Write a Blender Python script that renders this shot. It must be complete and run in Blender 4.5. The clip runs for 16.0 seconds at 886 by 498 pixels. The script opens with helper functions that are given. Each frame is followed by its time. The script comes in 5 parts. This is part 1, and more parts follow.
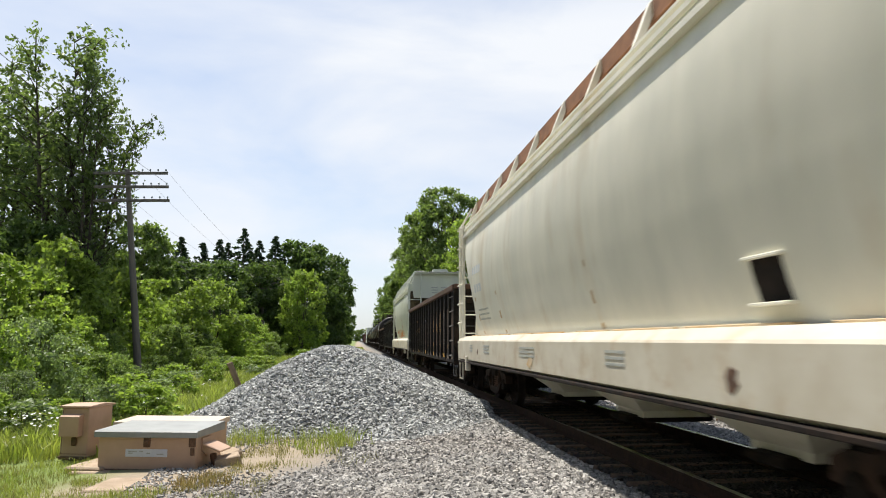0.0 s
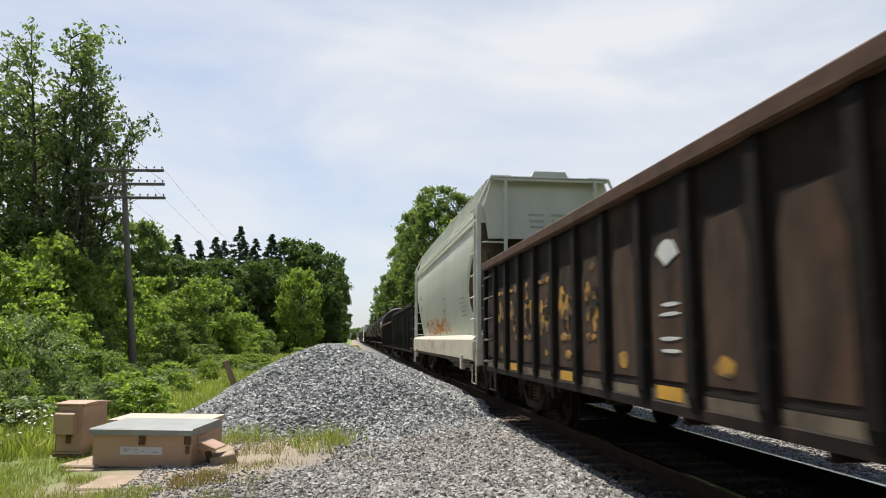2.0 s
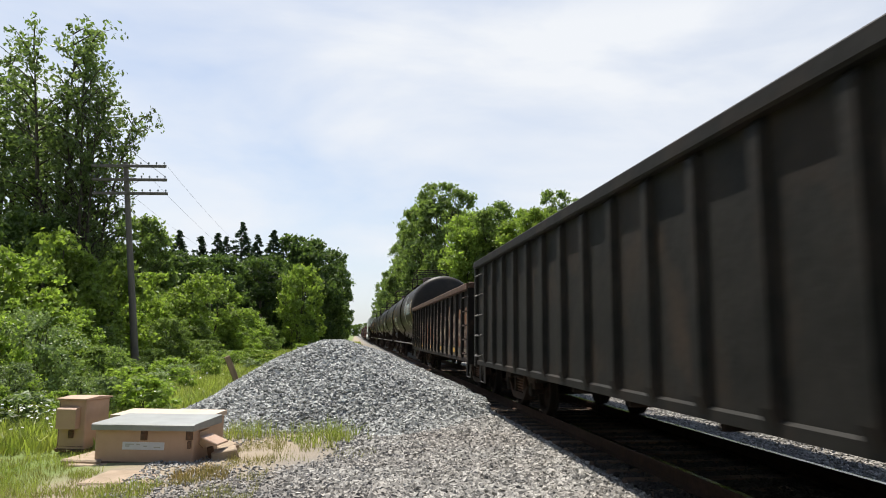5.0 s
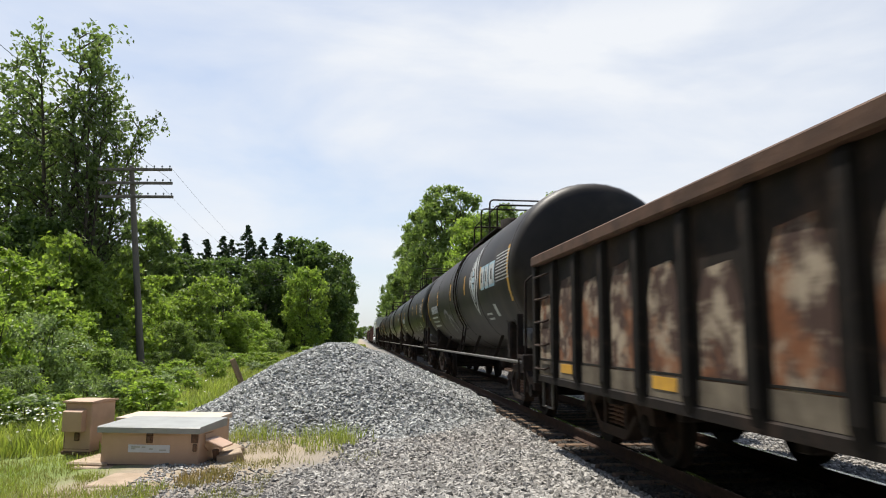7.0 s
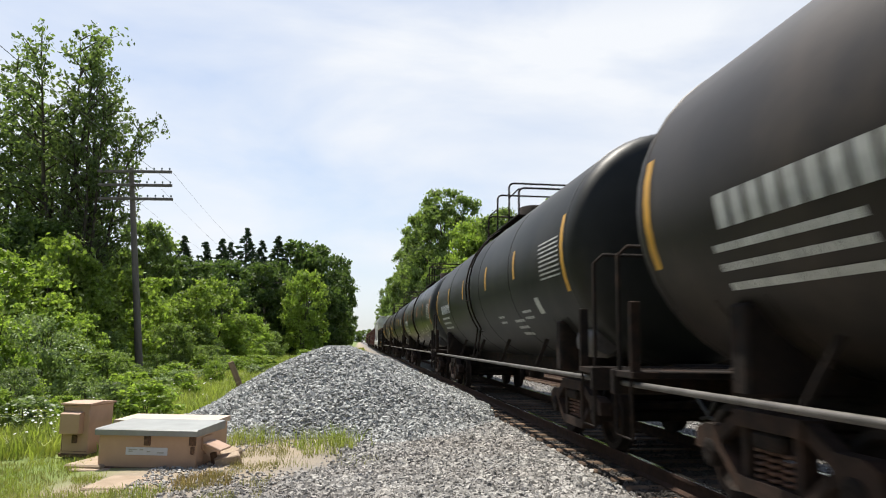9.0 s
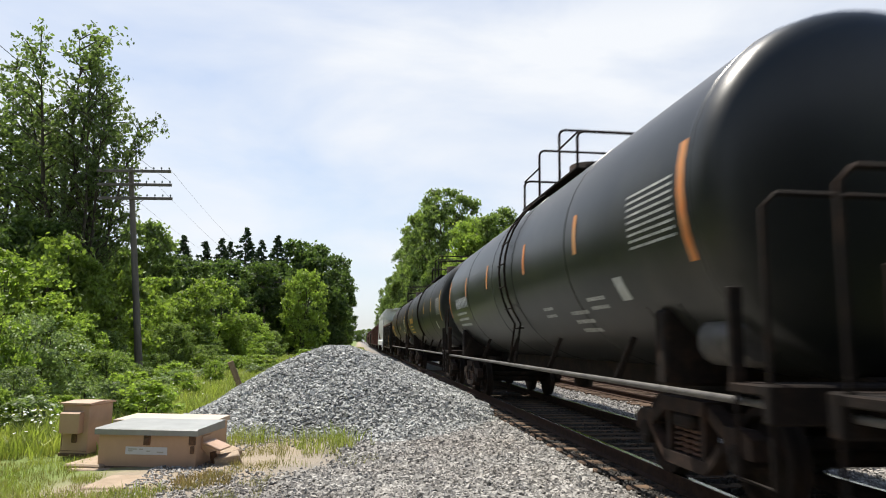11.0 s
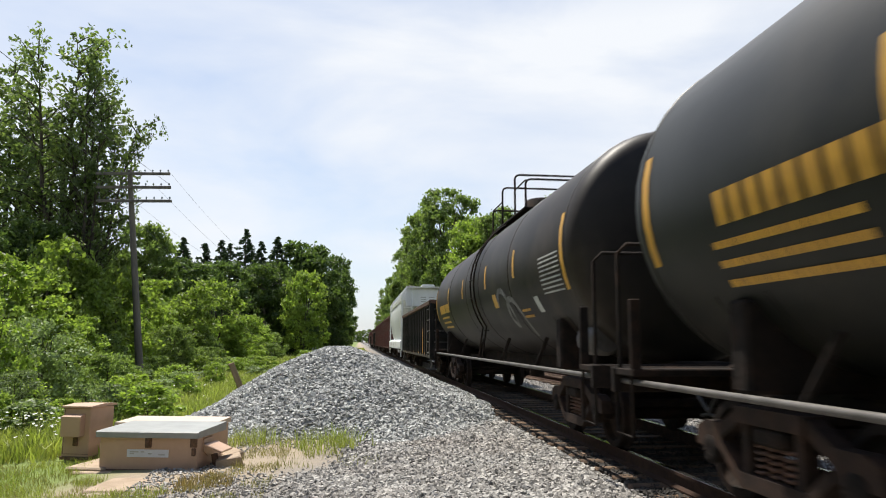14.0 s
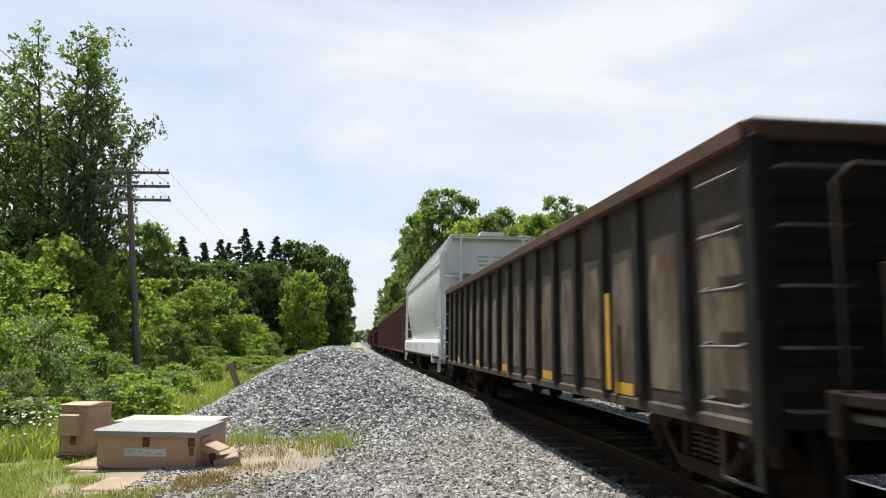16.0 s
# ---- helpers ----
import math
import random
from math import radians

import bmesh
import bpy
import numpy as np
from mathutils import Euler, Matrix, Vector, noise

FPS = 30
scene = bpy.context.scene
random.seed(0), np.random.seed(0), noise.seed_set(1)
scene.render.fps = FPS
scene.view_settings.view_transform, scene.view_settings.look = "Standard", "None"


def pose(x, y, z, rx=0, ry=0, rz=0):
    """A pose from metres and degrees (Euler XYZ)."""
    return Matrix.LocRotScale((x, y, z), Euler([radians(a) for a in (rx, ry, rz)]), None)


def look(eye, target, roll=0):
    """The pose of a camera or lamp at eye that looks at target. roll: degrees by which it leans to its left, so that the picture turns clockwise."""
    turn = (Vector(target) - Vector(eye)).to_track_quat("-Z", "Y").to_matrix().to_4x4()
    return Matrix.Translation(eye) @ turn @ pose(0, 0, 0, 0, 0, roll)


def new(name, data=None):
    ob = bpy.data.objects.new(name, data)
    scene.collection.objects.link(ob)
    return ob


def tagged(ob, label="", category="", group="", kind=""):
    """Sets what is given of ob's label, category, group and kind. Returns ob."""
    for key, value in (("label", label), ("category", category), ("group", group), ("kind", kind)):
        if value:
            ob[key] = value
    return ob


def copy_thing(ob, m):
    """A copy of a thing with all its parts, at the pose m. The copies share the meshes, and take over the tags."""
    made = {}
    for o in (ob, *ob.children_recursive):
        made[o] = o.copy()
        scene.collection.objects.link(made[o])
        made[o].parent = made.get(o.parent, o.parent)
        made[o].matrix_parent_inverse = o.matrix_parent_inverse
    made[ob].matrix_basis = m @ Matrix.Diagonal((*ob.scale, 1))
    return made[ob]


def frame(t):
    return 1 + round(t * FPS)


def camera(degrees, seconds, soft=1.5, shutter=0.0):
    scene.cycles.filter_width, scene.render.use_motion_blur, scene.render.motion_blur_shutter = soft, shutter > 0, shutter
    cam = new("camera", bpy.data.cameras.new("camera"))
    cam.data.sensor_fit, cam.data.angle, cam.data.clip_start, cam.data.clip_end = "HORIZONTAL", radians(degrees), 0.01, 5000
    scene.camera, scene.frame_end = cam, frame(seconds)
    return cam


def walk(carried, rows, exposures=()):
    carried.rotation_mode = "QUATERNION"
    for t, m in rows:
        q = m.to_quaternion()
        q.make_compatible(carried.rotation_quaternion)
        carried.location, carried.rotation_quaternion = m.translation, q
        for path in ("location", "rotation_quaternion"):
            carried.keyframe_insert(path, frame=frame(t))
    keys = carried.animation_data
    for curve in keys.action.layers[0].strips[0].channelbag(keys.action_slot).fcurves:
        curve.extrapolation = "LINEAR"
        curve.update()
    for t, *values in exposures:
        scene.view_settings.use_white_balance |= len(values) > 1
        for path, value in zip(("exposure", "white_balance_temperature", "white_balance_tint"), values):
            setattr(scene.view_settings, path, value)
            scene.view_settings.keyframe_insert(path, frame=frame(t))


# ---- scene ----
cam = camera(65.03, 16.0, soft=1.0, shutter=0.3)
EYE = (0.0, 0.0, 1.33)
# seconds, yaw to the right, pitch up, roll (degrees): a hand-steadied camera on the spot
TURNS = [
    (0, 6.986, 7.481, 0.002), (0.5, 7.137, 7.516, -0.062), (1, 7.250, 7.492, -0.304), (1.5, 7.474, 7.455, -0.124),
    (2, 7.289, 7.381, 0.213), (2.5, 7.261, 7.324, -0.018), (3, 7.132, 7.276, -0.071), (3.5, 7.261, 7.087, 0.203),
    (4, 7.309, 6.970, 0.359), (6.5, 6.787, 7.337, 0.406), (7, 6.732, 7.318, 0.389), (7.5, 6.860, 7.290, 0.305),
    (8, 6.893, 7.246, 0.672), (8.5, 6.917, 7.252, 0.696), (9, 6.786, 7.629, 0.688), (11.5, 6.842, 7.578, 0.643),
]
TURNS += [
    (12, 6.816, 7.759, 0.418), (12.5, 6.832, 7.836, 0.596), (13, 6.841, 7.758, 0.564), (13.5, 6.823, 7.600, 0.701),
    (14, 6.839, 7.581, 0.167), (14.5, 7.158, 7.626, 0.231), (15, 7.221, 7.761, 0.485), (15.5, 6.955, 7.830, 0.574),
    (16, 6.939, 7.611, 0.428),
]


def turned(yaw, pitch, roll):
    return Matrix.Translation(EYE) @ pose(0, 0, 0, 0, 0, -yaw) @ pose(0, 0, 0, 90 + pitch) @ pose(0, 0, 0, 0, 0, roll)


walk(cam, [(t, turned(*a)) for t, *a in TURNS], exposures=((0, 0.62), (1.0, 0.62), (1.5, 0.54), (2.0, 0.46), (2.5, 0.46), (3.0, 0.60), (4.0, 0.64), (6.5, 0.42), (7.0, 0.56), (7.5, 0.42), (8.0, 0.56), (8.5, 0.62), (16, 0.62)))

# ---- light ----
SUN = Vector((-0.21, 0.40, 1.0)).normalized()
sun = new("sun", bpy.data.lights.new("sun", "SUN"))
sun.data.energy, sun.data.angle, sun.data.color = 4.8, radians(0.53), (1.0, 0.94, 0.84)
sun.matrix_world = look((0, 0, 60), Vector((0, 0, 60)) - SUN)

world = bpy.data.worlds.new("world")
scene.world = world
world.use_nodes = True
wn, wl = world.node_tree.nodes, world.node_tree.links
wn.clear()
w_out, w_bg = wn.new("ShaderNodeOutputWorld"), wn.new("ShaderNodeBackground")
w_sky = wn.new("ShaderNodeTexSky")
w_sky.sky_type, w_sky.sun_disc = "NISHITA", False
w_sky.sun_elevation, w_sky.sun_rotation = math.asin(SUN.z), math.atan2(SUN.x, SUN.y)
w_sky.air_density, w_sky.dust_density = 1.0, 1.2
w_tc, w_map, w_noise, w_ramp = (wn.new(k) for k in ("ShaderNodeTexCoord", "ShaderNodeMapping", "ShaderNodeTexNoise", "ShaderNodeValToRGB"))
w_map.inputs["Scale"].default_value = (1.0, 1.0, 3.2)
w_map.inputs["Location"].default_value = (0.35, 0.2, 0.1)
w_noise.inputs["Scale"].default_value, w_noise.inputs["Detail"].default_value = 2.3, 7.0
w_noise.inputs["Roughness"].default_value, w_noise.inputs["Distortion"].default_value = 0.52, 0.35
w_ramp.color_ramp.elements[0].position, w_ramp.color_ramp.elements[1].position = 0.30, 0.66
w_ramp.color_ramp.elements[0].color = (0.42, 0.42, 0.42, 1)
w_gain = wn.new("ShaderNodeMix")
w_gain.data_type, w_gain.blend_type = "RGBA", "MULTIPLY"
w_gain.inputs[0].default_value = 1.0
w_gain.inputs[7].default_value = (0.078, 0.087, 0.096, 1)
w_mix = wn.new("ShaderNodeMix")
w_mix.data_type = "RGBA"
w_mix.inputs[7].default_value = (0.598, 0.618, 0.650, 1)
wl.new(w_tc.outputs["Generated"], w_map.inputs["Vector"])
wl.new(w_map.outputs["Vector"], w_noise.inputs["Vector"])
wl.new(w_noise.outputs["Fac"], w_ramp.inputs["Fac"])
w_sep, w_thin, w_cover = (wn.new(k) for k in ("ShaderNodeSeparateXYZ", "ShaderNodeMapRange", "ShaderNodeMath"))
w_thin.inputs[1].default_value, w_thin.inputs[2].default_value = 0.42, 0.68
w_thin.inputs[3].default_value, w_thin.inputs[4].default_value = 1.0, 0.04
w_cover.operation = "MULTIPLY"
wl.new(w_tc.outputs["Generated"], w_sep.inputs[0])
wl.new(w_sep.outputs[2], w_thin.inputs[0])
wl.new(w_ramp.outputs["Color"], w_cover.inputs[0])
wl.new(w_thin.outputs[0], w_cover.inputs[1])
wl.new(w_cover.outputs[0], w_mix.inputs[0])
wl.new(w_sky.outputs["Color"], w_gain.inputs[6])
wl.new(w_gain.outputs[2], w_mix.inputs[6])
wl.new(w_mix.outputs[2], w_bg.inputs["Color"])
wl.new(w_bg.outputs["Background"], w_out.inputs["Surface"])
w_bg.inputs["Strength"].default_value = 1.0


# ---- materials ----
def material(name, colour, second=None, scale=3.0, rough=0.8, metal=0.0, bump=0.0, bump_scale=40.0, third=None, third_scale=0.6,
             third_amount=0.5, island=0.0, obj=0.0, stretch=(1, 1, 1), detail=6.0, lo=0.35, hi=0.65, tlo=0.5, thi=0.7, spec=0.5):
    """Base colour mottled by a second colour at one scale and a third at another, with relief."""
    m = bpy.data.materials.new(name)
    m.use_nodes = True
    n, l = m.node_tree.nodes, m.node_tree.links
    b = n["Principled BSDF"]
    b.inputs["Roughness"].default_value, b.inputs["Metallic"].default_value = rough, metal
    b.inputs["Specular IOR Level"].default_value = spec
    tc, mp = n.new("ShaderNodeTexCoord"), n.new("ShaderNodeMapping")
    mp.inputs["Scale"].default_value = stretch
    l.new(tc.outputs["Object"], mp.inputs["Vector"])

    def noisy(size, a, z):
        t, r = n.new("ShaderNodeTexNoise"), n.new("ShaderNodeValToRGB")
        t.inputs["Scale"].default_value, t.inputs["Detail"].default_value, t.inputs["Roughness"].default_value = size, detail, 0.62
        r.color_ramp.elements[0].position, r.color_ramp.elements[1].position = a, z
        l.new(mp.outputs["Vector"], t.inputs["Vector"])
        l.new(t.outputs["Fac"], r.inputs["Fac"])
        return r.outputs["Color"]

    def mix(fac, a, c, kind="MIX"):
        x = n.new("ShaderNodeMix")
        x.data_type, x.blend_type = "RGBA", kind
        for i, v in ((0, fac), (6, a), (7, c)):
            if hasattr(v, "links"):
                l.new(v, x.inputs[i])
            else:
                x.inputs[i].default_value = v
        return x.outputs[2]

    col = (*colour, 1)
    if second:
        col = mix(noisy(scale, lo, hi), col, (*second, 1))
    if third:
        f = noisy(third_scale, tlo, thi)
        k = n.new("ShaderNodeMath")
        k.operation = "MULTIPLY"
        k.inputs[1].default_value = third_amount
        l.new(f, k.inputs[0])
        col = mix(k.outputs[0], col, (*third, 1))
    for amount, source in ((island, "g"), (obj, "o")):
        if amount:
            s = n.new("ShaderNodeNewGeometry").outputs["Random Per Island"] if source == "g" else n.new("ShaderNodeObjectInfo").outputs["Random"]
            mr = n.new("ShaderNodeMapRange")
            mr.inputs[3].default_value, mr.inputs[4].default_value = 1 - amount, 1 + amount
            l.new(s, mr.inputs[0])
            cc = n.new("ShaderNodeCombineColor")
            for i in range(3):
                l.new(mr.outputs[0], cc.inputs[i])
            col = mix(1.0, col, cc.outputs[0], "MULTIPLY")
    if hasattr(col, "links"):
        l.new(col, b.inputs["Base Color"])
    else:
        b.inputs["Base Color"].default_value = col
    if bump:
        t, bp = n.new("ShaderNodeTexNoise"), n.new("ShaderNodeBump")
        t.inputs["Scale"].default_value, t.inputs["Detail"].default_value = bump_scale, 5
        bp.inputs["Strength"].default_value, bp.inputs["Distance"].default_value = bump, 0.02
        l.new(mp.outputs["Vector"], t.inputs["Vector"])
        l.new(t.outputs["Fac"], bp.inputs["Height"])
        l.new(bp.outputs["Normal"], b.inputs["Normal"])
    return m


def leafy(name, colour, second, through_light=0.35, rough=0.45):
    """Foliage: every leaf a little different, some light passing through."""
    m = material(name, colour, second, scale=0.7, rough=rough, island=0.38, obj=0.14, lo=0.3, hi=0.7, spec=0.28)
    n, l = m.node_tree.nodes, m.node_tree.links
    b, out = n["Principled BSDF"], n["Material Output"]
    t, x = n.new("ShaderNodeBsdfTranslucent"), n.new("ShaderNodeMixShader")
    src = b.inputs["Base Color"].links[0].from_socket
    g = n.new("ShaderNodeMix")
    g.data_type, g.blend_type = "RGBA", "MULTIPLY"
    g.inputs[0].default_value = 1.0
    g.inputs[7].default_value = (1.45, 1.6, 0.75, 1)
    l.new(src, g.inputs[6])
    l.new(g.outputs[2], t.inputs["Color"])
    x.inputs[0].default_value = through_light
    l.new(b.outputs[0], x.inputs[1])
    l.new(t.outputs[0], x.inputs[2])
    l.new(x.outputs[0], out.inputs["Surface"])
    return m


HOP_WARM = material("hopper_paint_warm", (0.80, 0.765, 0.65), (0.68, 0.66, 0.56), 1.3, 0.48, third=(0.50, 0.37, 0.20), third_scale=1.1, third_amount=0.55,
                    tlo=0.54, thi=0.74, bump=0.03, bump_scale=6, stretch=(1, 1, 0.28))
HOP_GREEN = material("hopper_paint_grey_green", (0.63, 0.645, 0.55), (0.54, 0.56, 0.475), 1.1, 0.45, third=(0.42, 0.38, 0.27), third_scale=0.8, third_amount=0.3,
                     tlo=0.55, thi=0.8, bump=0.03, bump_scale=6, stretch=(1, 1, 0.3))
HOP_WHITE = material("hopper_paint_white", (0.72, 0.74, 0.74), (0.62, 0.64, 0.64), 1.2, 0.5, third=(0.45, 0.44, 0.40), third_scale=0.7, third_amount=0.25,
                     stretch=(1, 1, 0.3), bump=0.02)
SILL_CREAM = material("sill_paint_cream", (0.60, 0.56, 0.46), (0.50, 0.45, 0.35), 2.2, 0.5, third=(0.36, 0.23, 0.10), third_scale=2.4, third_amount=0.65,
                      tlo=0.54, thi=0.74, bump=0.03, bump_scale=9)
# grimy car end, with the shade of the recess put into the colour
HOP_GRIME_SHADE = material("hopper_end_grime_shade", (0.105, 0.085, 0.060), (0.055, 0.045, 0.034), 2.0, 0.85, third=(0.20, 0.17, 0.12), third_scale=1.3, third_amount=0.6, spec=0.2, bump=0.15,
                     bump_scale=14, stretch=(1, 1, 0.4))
GALV = material("galvanised_walkway", (0.42, 0.42, 0.40), (0.30, 0.29, 0.27), 6, 0.55, 0.5)
RUST_WALK = material("rusted_walkway", (0.30, 0.13, 0.055), (0.18, 0.08, 0.04), 5, 0.85, bump=0.3, bump_scale=30)
GON_BROWN = material("gondola_brown", (0.019, 0.014, 0.011), (0.010, 0.008, 0.007), 2.2, 0.75, third=(0.065, 0.040, 0.027), third_scale=1.4, spec=0.15,
                     third_amount=0.7, bump=0.25, bump_scale=12, obj=0.1)
# near-black ribs and ends: the shade on their near faces put into the colour
RIB_DARK = material("gondola_rib_shaded", (0.015, 0.012, 0.010), (0.009, 0.008, 0.007), 2.2, 0.75, third=(0.055, 0.035, 0.024), third_scale=1.8, spec=0.12, third_amount=0.6, tlo=0.52, thi=0.68,
                    bump=0.25, bump_scale=12)
GON_RIM = material("gondola_rim_rust", (0.105, 0.058, 0.038), (0.060, 0.034, 0.024), 3.5, 0.8, spec=0.25, bump=0.3, bump_scale=15)
GON_BLACK = material("gondola_black", (0.020, 0.019, 0.017), (0.011, 0.011, 0.010), 2.2, 0.65, third=(0.05, 0.034, 0.024), third_scale=1.2, spec=0.15,
                     third_amount=0.6, bump=0.25, bump_scale=12, obj=0.1)
GON_GREY = material("gondola_weathered_grey", (0.080, 0.066, 0.050), (0.035, 0.030, 0.024), 1.6, 0.7, third=(0.13, 0.10, 0.065), third_scale=1.1, spec=0.2,
                    third_amount=0.6, bump=0.25, bump_scale=12)
RED_BROWN = material("car_oxide_red", (0.105, 0.026, 0.021), (0.06, 0.02, 0.017), 1.6, 0.65, third=(0.12, 0.06, 0.04), third_scale=1.0, third_amount=0.5,
                     bump=0.2, bump_scale=10)
TANK_BLACK = material("tank_black_paint", (0.019, 0.020, 0.018), (0.010, 0.011, 0.010), 0.9, 0.48, spec=0.24, third=(0.038, 0.035, 0.029), third_scale=0.7,
                      third_amount=0.6, bump=0.04, bump_scale=5, obj=0.12)
TANK_GLOSS = material("tank_glossy_black_paint", (0.021, 0.023, 0.021), (0.013, 0.014, 0.013), 0.9, 0.36, spec=0.45, third=(0.055, 0.052, 0.044), third_scale=0.7, third_amount=0.5, bump=0.03, bump_scale=5)
TANK_BROWN = material("tank_dusty_black_paint", (0.027, 0.022, 0.018), (0.013, 0.011, 0.010), 0.9, 0.5, spec=0.24, third=(0.065, 0.05, 0.038), third_scale=0.7,
                      third_amount=0.6, bump=0.04, bump_scale=5)
STEEL_DARK = material("running_gear_steel", (0.014, 0.012, 0.011), (0.024, 0.018, 0.015), 6, 0.85, spec=0.12, third=(0.055, 0.031, 0.02), third_scale=3, third_amount=0.5,
                      bump=0.3, bump_scale=30)
SPRING_RUST = material("truck_rust", (0.16, 0.08, 0.05), (0.07, 0.04, 0.03), 7, 0.8, bump=0.3, bump_scale=40)
PIPE_GREY = material("pipe_rail_worn", (0.13, 0.12, 0.11), (0.06, 0.055, 0.05), 4, 0.55, 0.2)
RAIL_TOP = material("rail_polished_head", (0.62, 0.60, 0.57), (0.5, 0.48, 0.45), 8, 0.22, 1.0)
RAIL_RUST = material("rail_rust", (0.060, 0.034, 0.024), (0.036, 0.023, 0.018), 8, 0.9, spec=0.15, bump=0.3, bump_scale=30)
# oily stone, coloured darker still to deepen the shade under the train
STONE_OILY_SHADE = material("ballast_stone_oily_shade", (0.062, 0.056, 0.050), (0.034, 0.031, 0.028), 25, 0.9, island=0.4, spec=0.2)
TIE_WOOD = material("tie_wood", (0.13, 0.085, 0.056), (0.055, 0.038, 0.027), 5, 0.9, spec=0.2, third=(0.24, 0.16, 0.10), third_scale=14, third_amount=0.6,
                    bump=0.6, bump_scale=24, obj=0.25, stretch=(0.35, 1, 1))
YELLOW = material("reflective_yellow", (0.62, 0.34, 0.035), (0.48, 0.26, 0.04), 5, 0.5)
ORANGE = material("spray_orange", (0.62, 0.20, 0.045), (0.50, 0.26, 0.10), 2.5, 0.6)
RUST_STREAK = material("rust_streak", (0.50, 0.30, 0.10), (0.56, 0.47, 0.33), 3.0, 0.7, stretch=(1, 1, 0.3))
STENCIL = material("stencil_white", (0.55, 0.57, 0.56), (0.36, 0.37, 0.36), 5, 0.6)
STENCIL_DARK = material("stencil_grey", (0.33, 0.34, 0.32), (0.42, 0.43, 0.39), 6, 0.6)
FADED_BLUE = material("stencil_faded_blue", (0.50, 0.53, 0.56), (0.62, 0.62, 0.58), 6, 0.6)
PALE_BLUE = material("logo_pale_blue", (0.25, 0.42, 0.52), (0.36, 0.48, 0.54), 3, 0.5)
RED_PAINT = material("spray_red", (0.50, 0.06, 0.08), (0.46, 0.2, 0.2), 4, 0.6)
PINK_PALE = material("spray_pale_pink", (0.60, 0.50, 0.50), (0.56, 0.44, 0.44), 4, 0.6)
GRAF_PALE = material("spray_faded_pale", (0.060, 0.034, 0.026), (0.33, 0.27, 0.20), 3.2, 0.75, third=(0.20, 0.078, 0.032), third_scale=2.1, third_amount=0.8, lo=0.47, hi=0.60,
                     tlo=0.52, thi=0.62, spec=0.25, bump=0.2, bump_scale=14)
# tan of dusty strips and of the sunlit arches painted on panels
PANEL_TAN = material("panel_sunlit_dusty_tan", (0.17, 0.14, 0.10), (0.07, 0.057, 0.044), 2.6, 0.8, third=(0.10, 0.055, 0.03), third_scale=1.3, third_amount=0.7, lo=0.4, hi=0.62, spec=0.2,
                     bump=0.3, bump_scale=10, stretch=(1, 1, 0.5))
GRAF_YELLOW = material("spray_ochre", (0.48, 0.26, 0.035), (0.30, 0.15, 0.03), 3.0, 0.7, third=(0.05, 0.035, 0.025), third_scale=4.5, third_amount=0.95, tlo=0.47, thi=0.56)
BOX_TAN = material("cabinet_tan_enamel", (0.50, 0.335, 0.235), (0.44, 0.29, 0.20), 2.5, 0.5, third=(0.33, 0.22, 0.15), third_scale=1.5, third_amount=0.4,
                   bump=0.03, bump_scale=10)
LID_GREY = material("lid_grey_enamel", (0.30, 0.31, 0.30), (0.24, 0.25, 0.24), 3, 0.5, third=(0.22, 0.22, 0.21), third_scale=5, third_amount=0.3)
BOX_PALE = material("cabinet_sunbleached_tan", (0.58, 0.47, 0.37), (0.50, 0.40, 0.31), 2.5, 0.5, third=(0.36, 0.27, 0.20), third_scale=1.5, third_amount=0.3)
LABEL_PALE = material("label_pale", (0.62, 0.64, 0.68), (0.55, 0.56, 0.60), 4, 0.5)
LOCK_RUST = material("hasp_rusty", (0.18, 0.10, 0.06), (0.08, 0.05, 0.035), 20, 0.7, 0.3)
SLAB_TAN = material("concrete_slab_tan", (0.40, 0.31, 0.22), (0.30, 0.23, 0.16), 5, 0.9, bump=0.4, bump_scale=35)
PLANK_PINK = material("slab_weathered", (0.38, 0.29, 0.21), (0.28, 0.21, 0.14), 4, 0.9, bump=0.4, bump_scale=30)
POLE_WOOD = material("pole_wood_grey", (0.17, 0.15, 0.13), (0.11, 0.095, 0.082), 5, 0.9, bump=0.5, bump_scale=30, stretch=(1, 1, 0.1))
STUB_WOOD = material("stub_wood", (0.27, 0.19, 0.12), (0.17, 0.12, 0.08), 6, 0.9, bump=0.5, bump_scale=30, stretch=(1, 1, 0.15))
GLASS_INS = material("insulator_glass", (0.16, 0.20, 0.19), (0.10, 0.12, 0.12), 9, 0.2)
WIRE_M = material("wire_dark", (0.05, 0.05, 0.05), None, rough=0.6)
LEAF_TALL = leafy("leaf_tall", (0.098, 0.136, 0.054), (0.142, 0.182, 0.076), 0.45)
TRUCK_RUST = material("truck_side_rust", (0.040, 0.025, 0.019), (0.020, 0.015, 0.012), 5, 0.85, spec=0.2, third=(0.085, 0.046, 0.03), third_scale=3, third_amount=0.55, bump=0.3, bump_scale=30)
BARK = material("bark", (0.085, 0.070, 0.052), (0.045, 0.038, 0.03), 6, 0.95, bump=0.6, bump_scale=20, stretch=(1, 1, 0.25))
STONE = material("ballast_stone", (0.345, 0.332, 0.308), (0.215, 0.206, 0.19), 25, 0.9, third=(0.23, 0.195, 0.165), third_scale=0.5, third_amount=0.35, island=0.6,
                 tlo=0.45, thi=0.65)
STONE_PART = material("ballast_stone_loose", (0.29, 0.272, 0.255), (0.18, 0.17, 0.158), 25, 0.9, obj=0.5)
STONE_PILE = material("pile_stone_blue_grey", (0.39, 0.396, 0.38), (0.23, 0.234, 0.225), 25, 0.9, island=0.6)
